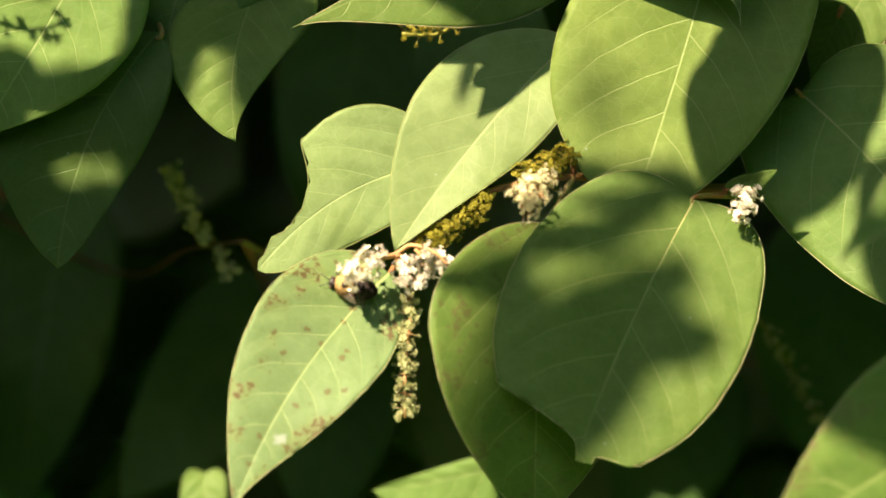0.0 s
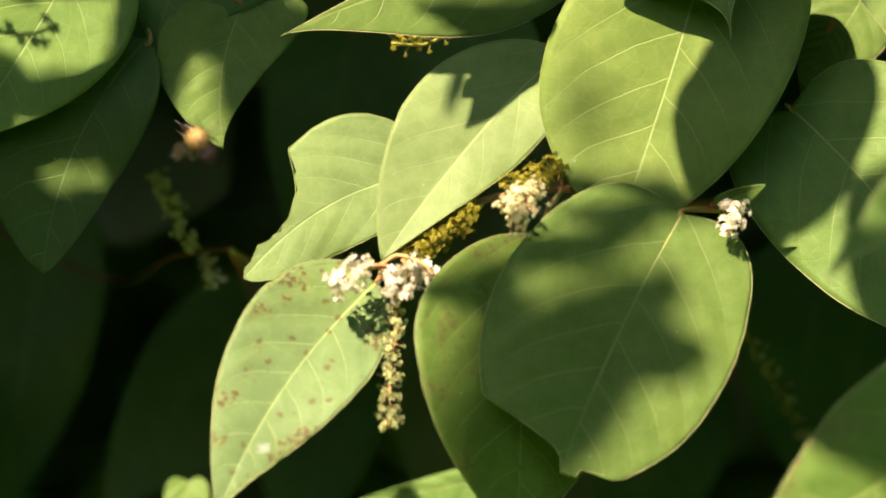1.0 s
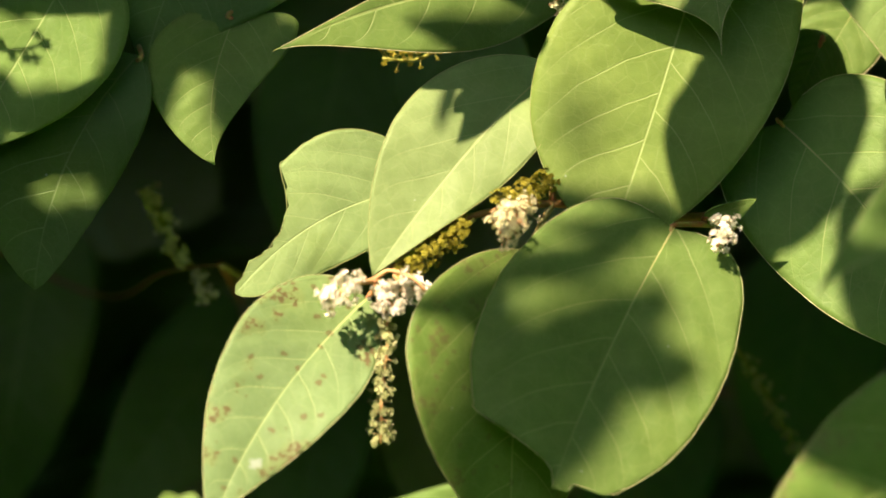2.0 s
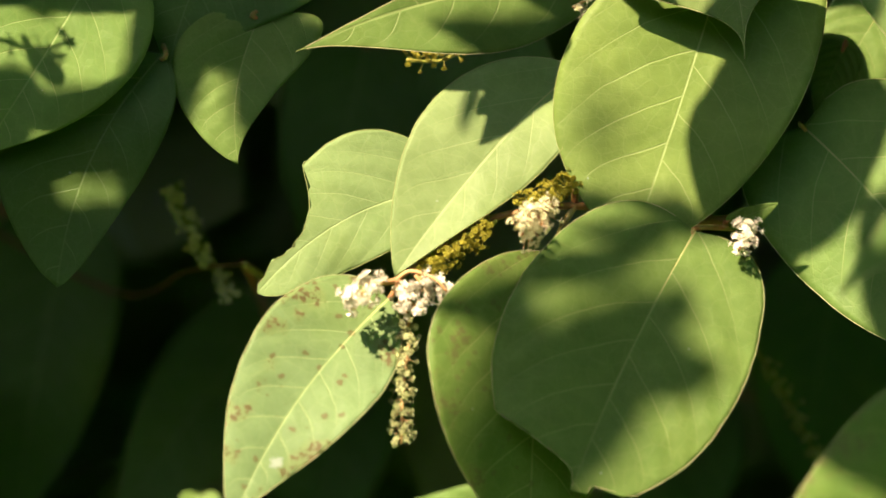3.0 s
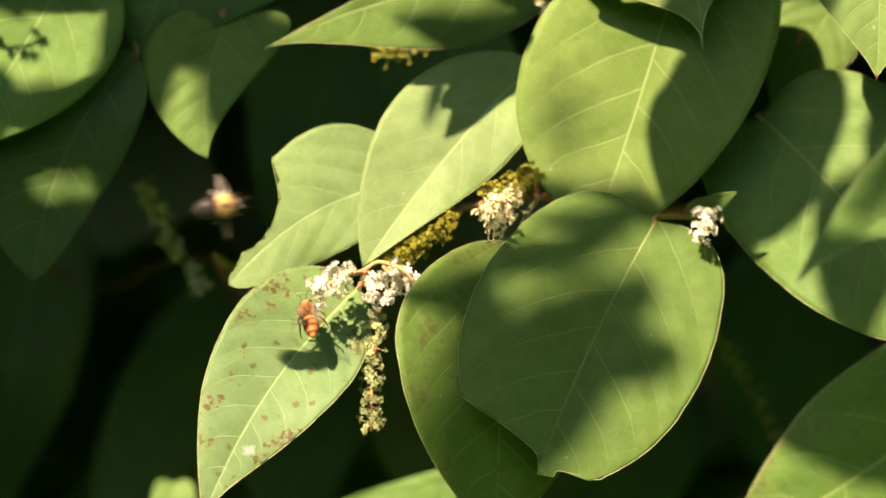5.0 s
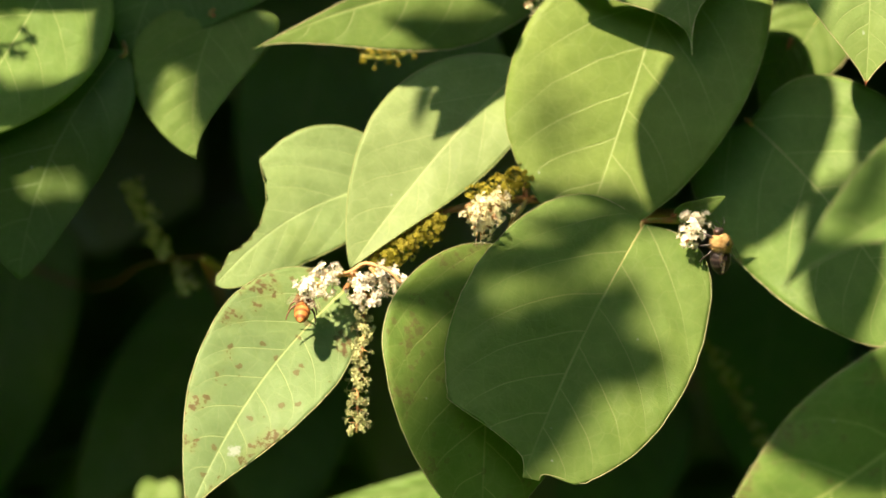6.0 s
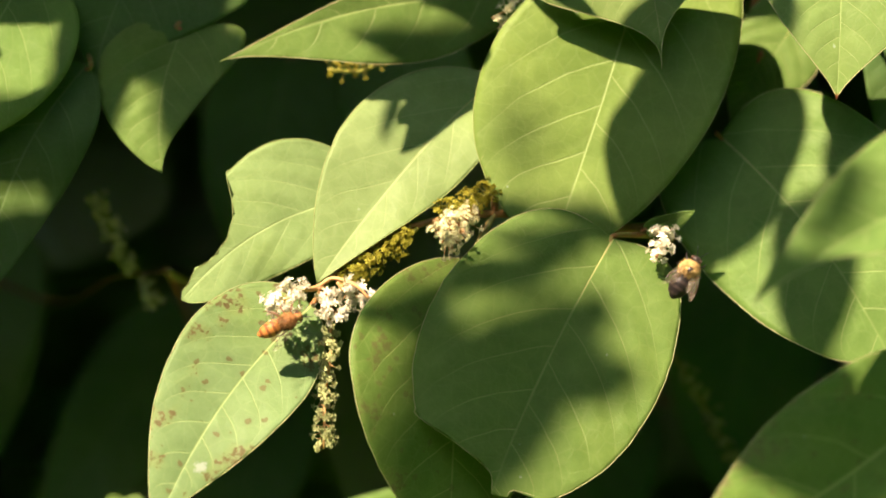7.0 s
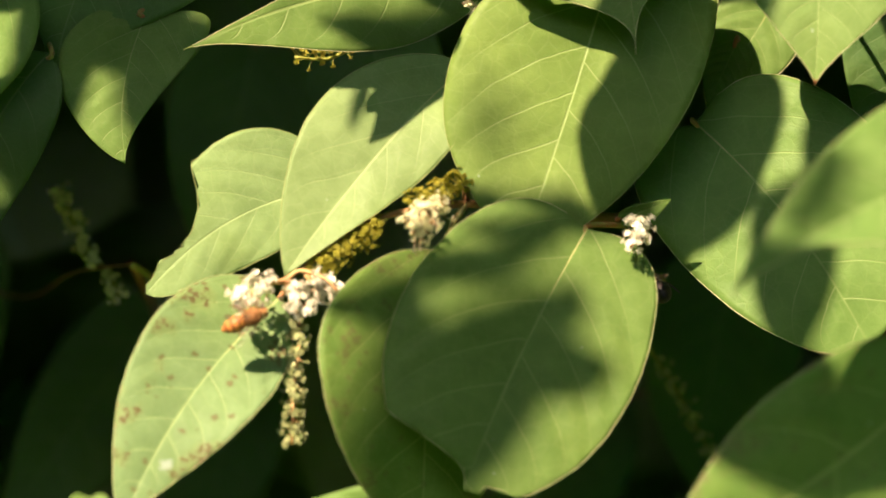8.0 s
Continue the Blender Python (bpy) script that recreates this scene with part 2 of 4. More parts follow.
RIM = plain_material("leaf_margin", (0.40, 0.46, 0.20), (0.50, 0.50, 0.27), 250.0, 0.5, thin=0.3)


# ---- builders ----
def part(name, bm, material, parent, label="", smooth=True):
    """Links a bmesh as one mesh object under a thing or a part."""
    me = bpy.data.meshes.new(name)
    bm.to_mesh(me)
    bm.free()
    me.materials.append(material)
    if smooth:
        me.polygons.foreach_set("use_smooth", [True] * len(me.polygons))
    ob = new(name, me)
    ob.parent = parent
    return tagged(ob, label)


def shared(name, me, parent, m):
    ob = new(name, me)
    ob.parent, ob.matrix_basis = parent, m
    return ob


def thing(name, place, label, category, group=""):
    ob = new(name)
    ob.empty_display_size = 0.02
    ob.location = place
    return tagged(ob, label, category, group)


def tube(bm, points, radii, sides=8):
    """A round rod through the points (a smooth curve), with a radius at each."""
    pts, rad = [], []
    p = [Vector(q) for q in points]
    for i in range(len(p) - 1):
        a, b, c, d = p[max(i - 1, 0)], p[i], p[i + 1], p[min(i + 2, len(p) - 1)]
        for k in range(5):
            t = k / 5
            pts.append(0.5 * ((2 * b) + (c - a) * t + (2 * a - 5 * b + 4 * c - d) * t * t + (3 * b - a - 3 * c + d) * t ** 3))
            rad.append(radii[i] * (1 - t) + radii[i + 1] * t)
    pts.append(p[-1]), rad.append(radii[-1])
    rings = []
    for i, (q, r) in enumerate(zip(pts, rad)):
        way = (pts[min(i + 1, len(pts) - 1)] - pts[max(i - 1, 0)]).normalized()
        one = way.orthogonal().normalized() if i == 0 else (one - way * one.dot(way)).normalized()
        two = way.cross(one)
        rings.append([bm.verts.new(q + (one * math.cos(s) + two * math.sin(s)) * r) for s in (2 * math.pi * k / sides for k in range(sides))])
    for r0, r1 in zip(rings, rings[1:]):
        for k in range(sides):
            bm.faces.new((r0[k], r0[(k + 1) % sides], r1[(k + 1) % sides], r1[k]))
    bm.faces.new(rings[0][::-1]), bm.faces.new(rings[-1])
    return bm


def outline(u, blunt, point):
    """Half width of a blade at u, from 0 at the base over 1 at the widest to 0 at the tip."""
    top = blunt / (blunt + point)
    return (u ** blunt * (1 - u) ** point) / (top ** blunt * (1 - top) ** point) if 0 < u < 1 else 0.0


def blade_shape(length, left, right, blunt=0.42, point=0.85, heart=0.10, fold=8.0, arch=0.05, curl=0.05, wave=0.02, bend=0.0, bites=(), seed=0, nu=44, nv=14, lap=0.0, slope=0.62, pairs=5.6):
    """Points of a blade on a grid, base at 0, along +y, upper face to +z. left and right are half widths in metres; blunt and point may differ
    from side to side. bites: (along, across, radius) as shares of the length, where insects have eaten the margin. lap: bends the tip back."""
    blunt, point = (q if isinstance(q, tuple) else (q, q) for q in (blunt, point))
    rows = []
    for i in range(nu + 1):
        u = (i / nu) ** 1.25
        row = {}
        for s, half in ((0, left), (1, right)):
            f = outline(u, blunt[s], point[s])
            rag = 1 + 0.018 * noise.noise(Vector((u * 5, seed * 7.1 + 3 * s, 0))) + 0.008 * noise.noise(Vector((u * 24, seed * 3.3, s)))

            def flat(v):
                return (2 * s - 1) * v * half * f * rag, length * (u - heart * f * v ** 1.6 * (1 - u) ** 3 * 1.6)

            def eaten(v):
                x, y = flat(v)
                k = 1 + 0.12 * noise.noise(Vector((x * 330, y * 330, seed)))
                return any(math.hypot(x / length - c, y / length - a) < r * k for a, c, r in bites)
            reach = 1.0
            if bites:
                reach = next((k / 48 for k in range(49) if eaten(k / 48)), 1.0)
            for j in range(nv + 1):
                v = j / nv * reach
                x, y = flat(v)
                side = abs(x)
                z = side * math.sin(radians(fold)) - curl * half * v ** 3 * f + arch * length * 4 * u * (1 - u)
                z += wave * length * math.sin(u * 9 + seed * 1.7 + 1.3 * s) * v ** 2 * f - lap * length * u ** 4
                g = ((max(y / length - slope * side / length - 0.7 * (side / length) ** 2 - 0.085 * v ** 4 + 0.3 + 0.055 * s, 0)) ** 1.15 * pairs + 0.12) % 1.0
                z += (0.00010 if slope > 1 else 0.00020) * math.sin(math.pi * min(1, v * 4) / 2) * f * math.cos(2 * math.pi * (g - 0.5)) * -1
                z += 0.0022 * noise.noise(Vector((x * 24, y * 24, seed * 5.0))) * f
                xx = x * math.cos(radians(fold)) + bend * length * 4 * u * (1 - u)
                row[j if s else -j] = ((xx, y, z), (y / length, 0.5 + x / length), (u, v))
        rows.append([row[j] for j in range(-nv, nv + 1)])
    return rows


def blade_mesh(name, material, thick=0.00035, **shape):
    """A closed blade of that thickness, with its flat coordinates as uv, and a fine pale margin."""
    rows = blade_shape(**shape)
    bm = bmesh.new()
    uv, span = bm.loops.layers.uv.new("blade"), bm.loops.layers.uv.new("span")
    up = [[bm.verts.new(p) for p, *_ in row] for row in rows]
    down = [[bm.verts.new((p[0], p[1], p[2] - thick)) for p, *_ in row] for row in rows]
    m, k = len(rows), len(rows[0])

    def face(corners):
        vs = [(up if s else down)[i][j] for i, j, s in corners]
        f = bm.faces.new(vs)
        for loop, (i, j, s) in zip(f.loops, corners):
            loop[uv].uv, loop[span].uv = rows[i][j][1:]
        return f
    rims = []
    for i in range(m - 1):
        for j in range(k - 1):
            face([(i, j, 1), (i, j + 1, 1), (i + 1, j + 1, 1), (i + 1, j, 1)])
            face([(i, j, 0), (i + 1, j, 0), (i + 1, j + 1, 0), (i, j + 1, 0)])
        rims.append(face([(i, 0, 0), (i, 0, 1), (i + 1, 0, 1), (i + 1, 0, 0)]))
        rims.append(face([(i, k - 1, 1), (i, k - 1, 0), (i + 1, k - 1, 0), (i + 1, k - 1, 1)]))
    for q in bm.faces:
        q.smooth = True
    for q in rims:
        q.smooth = False
    bmesh.ops.remove_doubles(bm, verts=bm.verts[:], dist=1e-6)
    me = bpy.data.meshes.new(name)
    bm.to_mesh(me)
    bm.free()
    me.materials.append(material)
    edge = [rows[i][0][0] for i in range(m)], [rows[i][-1][0] for i in range(m)], [rows[i][k // 2][0] for i in range(m)]
    return me, edge


def blade_pose(base, tip, turn):
    """Base to tip along +y, the upper face towards -Y of the world, turned about the blade's own length."""
    a = (Vector(tip) - Vector(base)).normalized()
    n = Vector((0, -1, 0)) - a * a.dot(Vector((0, -1, 0)))
    n.normalize()
    n = Matrix.Rotation(radians(turn), 3, a) @ n
    m = Matrix((a.cross(n), a, n)).transposed().to_4x4()
    m.translation = base
    return m


def leaf(shoot, base, tip, left, right, material=None, turn=0.0, stalk=None, label="", margin=True, **shape):
    """One leaf of a shoot: blade, raised midrib under and over it, margin, and its stalk to the branch."""
    base, tip = Vector(base), Vector(tip)
    length = (tip - base).length
    shape.setdefault("seed", len(shoot.children))
    slope, pairs = VEINS[(material or GREEN).name]
    me, (lo, hi, mid) = blade_mesh("leaf", material or GREEN, length=length, left=left, right=right, slope=slope, pairs=pairs, **shape)
    ob = new("leaf", me)
    ob.parent = shoot
    inv = Matrix.Translation(shoot.location).inverted()
    ob.matrix_basis = inv @ blade_pose(base, tip, turn)
    tagged(ob, label)
    if margin:
        for edge in (lo, hi):
            pts = [Vector(p) for p in edge[1::2]]
            if len(pts) > 3:
                part("leaf_margin", tube(bmesh.new(), pts, [0.00011] * len(pts), 4), RIM_GREEN if material in (PALE, YOUNG) else RIM, ob)
        pts = [Vector(p) - Vector((0, 0, 0.0004)) for p in mid[::4]]
        part("midrib", tube(bmesh.new(), pts, [0.0006 * (1 - 0.85 * i / len(pts)) for i in range(len(pts))], 6), RIB, ob)
    if stalk is not None:
        to = ob.matrix_basis.inverted() @ inv @ Vector(stalk)
        part("petiole", tube(bmesh.new(), [(0, 0.002, -0.0006), (0, -0.0015, -0.0012), to * 0.6 + Vector((0, -0.001, 0.0)), to], [0.0006, 0.0008, 0.0010, 0.0012], 7), PETIOLE, ob)
    return ob


def floret_mesh(name, material, size, petals=5, openness=0.5, stamens=True):
    """A small open flower: pointed petals round a funnel, with thin stamens."""
    bm = bmesh.new()
    for k in range(petals):
        turn = Matrix.Rotation(2 * math.pi * k / petals, 4, "Z")
        grid = []
        for i, wide in enumerate((0.10, 0.24, 0.28, 0.08)):
            s = i / 3
            r = size * (0.08 + 0.92 * s * (0.35 + 0.65 * openness))
            z = size * (0.9 * (1 - openness) * s + 0.25 * s * (1 - s))
            grid.append([bm.verts.new(turn @ Vector((r, y * wide * size, z + abs(y) * size * 0.07))) for y in (-1, 0, 1)])
        for a, b in zip(grid, grid[1:]):
            for j in range(2):
                bm.faces.new((a[j], b[j], b[j + 1], a[j + 1]))
    bmesh.ops.solidify(bm, geom=bm.faces[:], thickness=size * 0.06)
    if stamens:
        for k in range(5):
            a = 2 * math.pi * (k + 0.5) / 5
            tip = Vector((math.cos(a) * size * 0.38, math.sin(a) * size * 0.38, size * 0.75))
            tube(bm, [(0, 0, 0), tip], [size * 0.03, size * 0.06], 3)
    tube(bm, [(0, 0, -size * 0.9), (0, 0, 0.05 * size)], [size * 0.06, size * 0.2], 5)
    me = bpy.data.meshes.new(name)
    bm.to_mesh(me)
    bm.free()
    me.materials.append(material)
    return me


FLORET_WHITE = [floret_mesh("floret_white", WHITE, 0.00155, openness=o) for o in (0.95, 0.7, 0.85)]
FLORET_CREAM = [floret_mesh("floret_cream", CREAM, 0.0015, openness=o) for o in (0.95, 0.75, 0.85)]
FLORET_DIM = [floret_mesh("floret_greenish_shaded", GREENISH_SHADED, 0.0014, openness=o) for o in (0.9, 1.0, 0.8)]
FLORET_BUD = [floret_mesh("floret_bud", BUD, 0.00105, openness=o) for o in (0.8, 0.95)]


def raceme(shoot, points, count, florets, spread, stalk=None, label="", seed=1, size=1.0, start=0.1, radius=0.0005):
    """A flower spray: a thin stalk through the points with florets round it on short pedicels."""
    rng = random.Random(seed)
    inv = Vector(shoot.location)
    p = [Vector(q) - inv for q in points]
    bm = tube(bmesh.new(), p, [radius * (1.3 - 0.7 * i / len(p)) for i in range(len(p))], 6)
    span = [(b - a).length for a, b in zip(p, p[1:])]
    total = sum(span)
    places = []
    for k in range(count):
        d = total * (start + (1 - start) * (k + rng.random()) / count)
        i = 0
        while i < len(span) - 1 and d > span[i]:
            d -= span[i]
            i += 1
        way = (p[i + 1] - p[i]).normalized()
        at = p[i] + way * min(d, span[i])
        out = Vector((rng.gauss(-0.15, 1), rng.gauss(-0.7, 0.9), rng.gauss(0.25, 1)))
        out = (out - way * out.dot(way) * 0.7).normalized()
        reach = spread * (0.45 + 0.75 * rng.random())
        m = out.to_track_quat("Z", "Y").to_matrix().to_4x4() @ Matrix.Rotation(rng.random() * 6, 4, "Z")
        m = m @ Matrix.Scale(size * rng.uniform(0.75, 1.2), 4)
        m.translation = at + out * reach
        places.append(m)
        side, up = out.orthogonal().normalized() * 0.00011, out.cross(out.orthogonal()).normalized() * 0.00011
        ring = [[bm.verts.new(c + s) for s in (side, up, -side - up)] for c in (at - way * reach * 0.3, at + out * (reach - 0.0006))]
        for q in range(3):
            bm.faces.new((ring[0][q], ring[0][(q + 1) % 3], ring[1][(q + 1) % 3], ring[1][q]))
    ob = part("flower_raceme", bm, stalk or STALK, shoot, label)
    for m in places:
        shared("floret", rng.choice(florets), ob, m)
    return ob


def cane(shoot, points, radii, material=None, name="stem"):
    inv = Vector(shoot.location)
    bm = bmesh.new()
    tube(bm, [Vector(q) - inv for q in points], radii, 10)
    return part(name, bm, material or STEM, shoot)


# ---- ground ----
def ground():
    bm = bmesh.new()
    bmesh.ops.create_grid(bm, x_segments=60, y_segments=60, size=0.5)
    for v in bm.verts:
        k = 1 + 600 * max(abs(v.co.x), abs(v.co.y)) ** 6 * 64 / 10
        v.co.x, v.co.y = v.co.x * 6 * k, v.co.y * 6 * k
        v.co.z = 0.02 * noise.noise(v.co * 3) if k < 3 else 0
    return tagged(part("ground", bm, GROUND_BOUNCE, None), "unseen ground, coloured green to bounce light onto the leaves", "ground", kind="structure")


ground()

# ---- the flowering shoot in the sun ----
front = thing("knotweed_shoot", (0.22, 0.30, 0.0), "sunlit knotweed shoot with broad green leaves and white flower sprays", "plant", "knotweed shoots")
cane(front, [(0.22, 0.30, -0.02), (0.22, 0.30, 0.7), (0.20, 0.26, 1.15), (0.1253, 0.1200, 1.2434), (0.1257, 0.0800, 1.3213), (0.14, 0.06, 1.75)], [0.011, 0.010, 0.007, 0.004, 0.003, 0.002])
cane(front, [(0.1253, 0.1200, 1.2434), (0.0948, 0.0350, 1.2203), (0.0673, 0.0300, 1.2189), (0.0388, 0.0120, 1.2217), (0.0127, 0.0080, 1.2169), (-0.0023, 0.0060, 1.2069), (-0.0140, 0.0000, 1.1982)], [0.003, 0.0022, 0.0016, 0.0012, 0.0010, 0.0009, 0.0008], name="branch")

leaf(front, (-0.0159, 0.0040, 1.1929), (-0.0608, -0.0300, 1.1250), 0.0189, 0.0225, turn=4, blunt=(0.90, 0.52), point=(1.49, 1.02), heart=0.06, bend=0.054, fold=8, arch=0.04, curl=0.05, material=SPOTTED, stalk=(-0.0132, 0.0060, 1.1965), label="leaf with brown blotches along its margin")
leaf(front, (0.0053, 0.0240, 1.2268), (-0.0550, 0.0080, 1.1939), 0.0145, 0.0234, turn=0, blunt=(0.64, 0.38), point=(0.70, 0.78), heart=-0.03, bend=0.106, fold=4, arch=0.04, curl=0.05, material=PALE, stalk=(0.0127, 0.0080, 1.2169), label="pale leaf with a notched margin", bites=((0.80, 0.237, 0.205), (0.97, 0.135, 0.115)), nu=64, nv=18)
leaf(front, (0.0390, 0.0260, 1.2631), (-0.0142, -0.0020, 1.1996), 0.0159, 0.0235, turn=12, blunt=(0.53, 0.65), point=(1.09, 0.89), heart=0.00, bend=0.023, fold=10, arch=0.04, curl=0.05, material=PALE, stalk=(0.0388, 0.0120, 1.2217))
leaf(front, (0.0745, 0.0040, 1.2147), (0.0385, -0.0220, 1.1385), 0.0344, 0.0386, turn=0, blunt=(0.39, 0.39), point=(0.47, 0.37), heart=0.07, bend=0.023, fold=4, arch=0.04, curl=0.05, material=GREEN, stalk=(0.0937, 0.0300, 1.2155), label="broad leaf with an eaten lower margin", bites=((1.02, 0.225, 0.132), (1.01, 0.098, 0.102), (0.985, -0.09, 0.036)), nu=90, nv=24)
leaf(front, (0.0821, 0.0260, 1.2938), (0.0546, 0.0080, 1.2063), 0.0349, 0.0379, turn=0, blunt=(0.38, 1.01), point=(0.82, 0.95), heart=0.23, bend=-0.006, fold=5, arch=0.04, curl=0.05, material=YOUNG, stalk=(0.1082, 0.0800, 1.2915), label="yellowish green broad leaf, half in shade")
leaf(front, (0.1080, 0.0340, 1.2471), (0.1587, 0.0100, 1.1809), 0.0373, 0.0330, turn=0, blunt=(0.38, 0.36), point=(0.35, 0.59), heart=0.10, bend=-0.047, fold=4, arch=0.04, curl=0.05, material=GREEN, stalk=(0.1238, 0.1000, 1.2340))
leaf(front, (0.0322, 0.0080, 1.2072), (0.0271, -0.0060, 1.1180), 0.0370, 0.0379, turn=-28, blunt=(0.45, 0.75), point=(0.94, 1.00), heart=0.08, bend=0.046, fold=6, arch=0.04, curl=0.05, material=WORN, stalk=(0.0388, 0.0120, 1.2217))
leaf(front, (0.0848, 0.0140, 1.2178), (0.0991, 0.0060, 1.2236), 0.0028, 0.0042, material=GREEN, turn=10, fold=10, nu=16, nv=5, margin=False, blunt=0.6, point=1.0, stalk=(0.0877, 0.0300, 1.2163))

cane(front, [(-0.0213, -0.0130, 1.1974), (-0.0144, -0.0080, 1.1985), (-0.0095, -0.0060, 1.2013), (-0.0027, -0.0080, 1.1993), (0.0013, -0.0080, 1.1955)], [0.0005, 0.0006, 0.0006, 0.0005, 0.0004], STALK, "flower_stalk")
cane(front, [(-0.0136, -0.0080, 1.1987), (-0.0126, -0.0060, 1.1955), (-0.0103, -0.0060, 1.1919)], [0.0006, 0.0005, 0.0004], STALK, "flower_stalk")
WHITE_LABEL = "spray of tiny white open flowers"
raceme(front, [(-0.0120, 0.0000, 1.1982), (-0.0189, -0.0080, 1.1972), (-0.0238, -0.0130, 1.1945), (-0.0284, -0.0140, 1.1906)], 64, FLORET_WHITE, 0.0038, label=WHITE_LABEL, seed=3, start=0.42)
raceme(front, [(-0.0081, -0.0060, 1.2002), (-0.0060, -0.0060, 1.1977), (-0.0032, -0.0040, 1.1965), (0.0010, -0.0030, 1.1952)], 46, FLORET_WHITE, 0.0038, label=WHITE_LABEL, seed=4)
raceme(front, [(-0.0126, -0.0050, 1.1968), (-0.0103, -0.0050, 1.1932), (-0.0070, -0.0050, 1.1889)], 42, FLORET_WHITE, 0.0042, label=WHITE_LABEL, seed=5)
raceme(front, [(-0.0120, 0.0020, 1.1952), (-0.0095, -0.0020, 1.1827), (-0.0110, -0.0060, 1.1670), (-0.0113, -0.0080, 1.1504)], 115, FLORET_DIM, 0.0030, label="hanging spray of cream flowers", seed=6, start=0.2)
raceme(front, [(0.0157, 0.0060, 1.2168), (0.0072, 0.0040, 1.2097), (0.0001, 0.0020, 1.2045), (-0.0060, 0.0020, 1.2001)], 240, FLORET_BUD, 0.0040, STALK_GREEN, label="spray of yellow-green flower buds", seed=7)
raceme(front, [(0.0396, 0.0120, 1.2284), (0.0320, 0.0060, 1.2253), (0.0219, 0.0020, 1.2199)], 150, FLORET_BUD, 0.0042, STALK_GREEN, label="spray of yellow-green flower buds", seed=8)
raceme(front, [(0.0297, 0.0020, 1.2199), (0.0269, -0.0080, 1.2164), (0.0228, -0.0100, 1.2124)], 210, FLORET_CREAM, 0.0050, label="rounded spray of cream flowers", seed=9, size=0.78)
raceme(front, [(0.0908, 0.0100, 1.2169), (0.0887, 0.0000, 1.2135), (0.0871, -0.0040, 1.2093)], 54, FLORET_WHITE, 0.0036, label=WHITE_LABEL, seed=10)

# ---- the shoot above ----
upper = thing("knotweed_shoot", (0.02, 0.34, 0.0), "knotweed shoot arching over, leaves half in shade", "plant", "knotweed shoots")
cane(upper, [(0.02, 0.34, -0.02), (0.01, 0.34, 0.8), (0.0236, 0.3300, 1.2490), (0.0211, 0.1400, 1.3077), (0.0166, 0.0600, 1.3631), (0.0, 0.0, 1.55)], [0.010, 0.009, 0.007, 0.005, 0.004, 0.003])
leaf(upper, (0.0508, 0.0450, 1.2884), (-0.0451, 0.0200, 1.2664), 0.0186, 0.0117, turn=0, blunt=(1.02, 0.28), point=(1.51, 1.67), heart=-0.05, bend=0.067, fold=5, arch=0.04, curl=0.05, material=GREEN, stalk=(0.0211, 0.1400, 1.3023))
leaf(upper, (-0.0621, 0.0400, 1.3112), (-0.0843, 0.0330, 1.2582), 0.0363, 0.0288, turn=0, blunt=(0.54, 0.44), point=(1.62, 1.35), heart=0.11, bend=0.064, fold=5, arch=0.04, curl=0.05, material=SHADE_DARK, stalk=(0.0174, 0.1300, 1.3161), margin=False)
leaf(upper, (0.0830, 0.0120, 1.2984), (0.0882, 0.0040, 1.2662), 0.0215, 0.0340, turn=0, blunt=(0.33, 0.63), point=(3.1, 3.0), heart=-0.05, bend=-0.031, fold=8, arch=0.04, curl=0.05, material=TIPPED, stalk=(0.0730, 0.0800, 1.3213), label="small young leaf with a reddish tip")
leaf(upper, (0.1410, 0.0000, 1.3037), (0.1397, -0.0100, 1.2573), 0.0288, 0.0241, turn=0, blunt=(0.47, 0.53), point=(1.45, 1.43), heart=0.11, bend=-0.006, fold=8, arch=0.04, curl=0.05, material=TIPPED, stalk=(0.1257, 0.0800, 1.3213), label="sunlit leaf with a reddish tip")
raceme(upper, [(0.0079, 0.0500, 1.2708), (-0.0024, 0.0450, 1.2654), (-0.0123, 0.0400, 1.2655)], 34, FLORET_BUD, 0.0035, STALK_GREEN, label="spray of yellow-green flower buds", seed=11)
raceme(upper, [(0.0495, 0.0300, 1.2903), (0.0425, 0.0240, 1.2845), (0.0374, 0.0220, 1.2813)], 24, FLORET_CREAM, 0.003, label="spray of cream flowers", seed=12)

# ---- the shoot on the shaded side ----
shade = thing("knotweed_shoot", (-0.19, 0.30, 0.0), "shaded knotweed shoot with large dark leaves", "plant", "knotweed shoots")
cane(shade, [(-0.19, 0.30, -0.02), (-0.19, 0.30, 0.8), (-0.1765, 0.2000, 1.2266), (-0.1127, 0.1000, 1.3318), (-0.12, 0.05, 1.6)], [0.010, 0.009, 0.006, 0.005, 0.003])
cane(shade, [(-0.1765, 0.2000, 1.2266), (-0.1097, 0.1900, 1.1927), (-0.0812, 0.1100, 1.2002), (-0.0626, 0.0900, 1.2028)], [0.0008, 0.0007, 0.0006, 0.0005], STEM_SHADED, "branch")
leaf(shade, (-0.0560, 0.0340, 1.2788), (-0.0622, 0.0260, 1.2324), 0.0207, 0.0205, turn=0, blunt=(0.24, 0.45), point=(1.50, 0.70), heart=0.04, bend=0.082, fold=5, arch=0.04, curl=0.05, material=GREEN, stalk=(0.0174, 0.1300, 1.3161), margin=False)
leaf(shade, (-0.1041, 0.0240, 1.2932), (-0.1386, 0.0140, 1.2334), 0.0260, 0.0250, turn=0, blunt=(0.53, 0.45), point=(1.00, 0.70), heart=0.08, bend=-0.011, fold=5, arch=0.04, curl=0.05, material=GREEN, stalk=(-0.1127, 0.1000, 1.3318), margin=False)
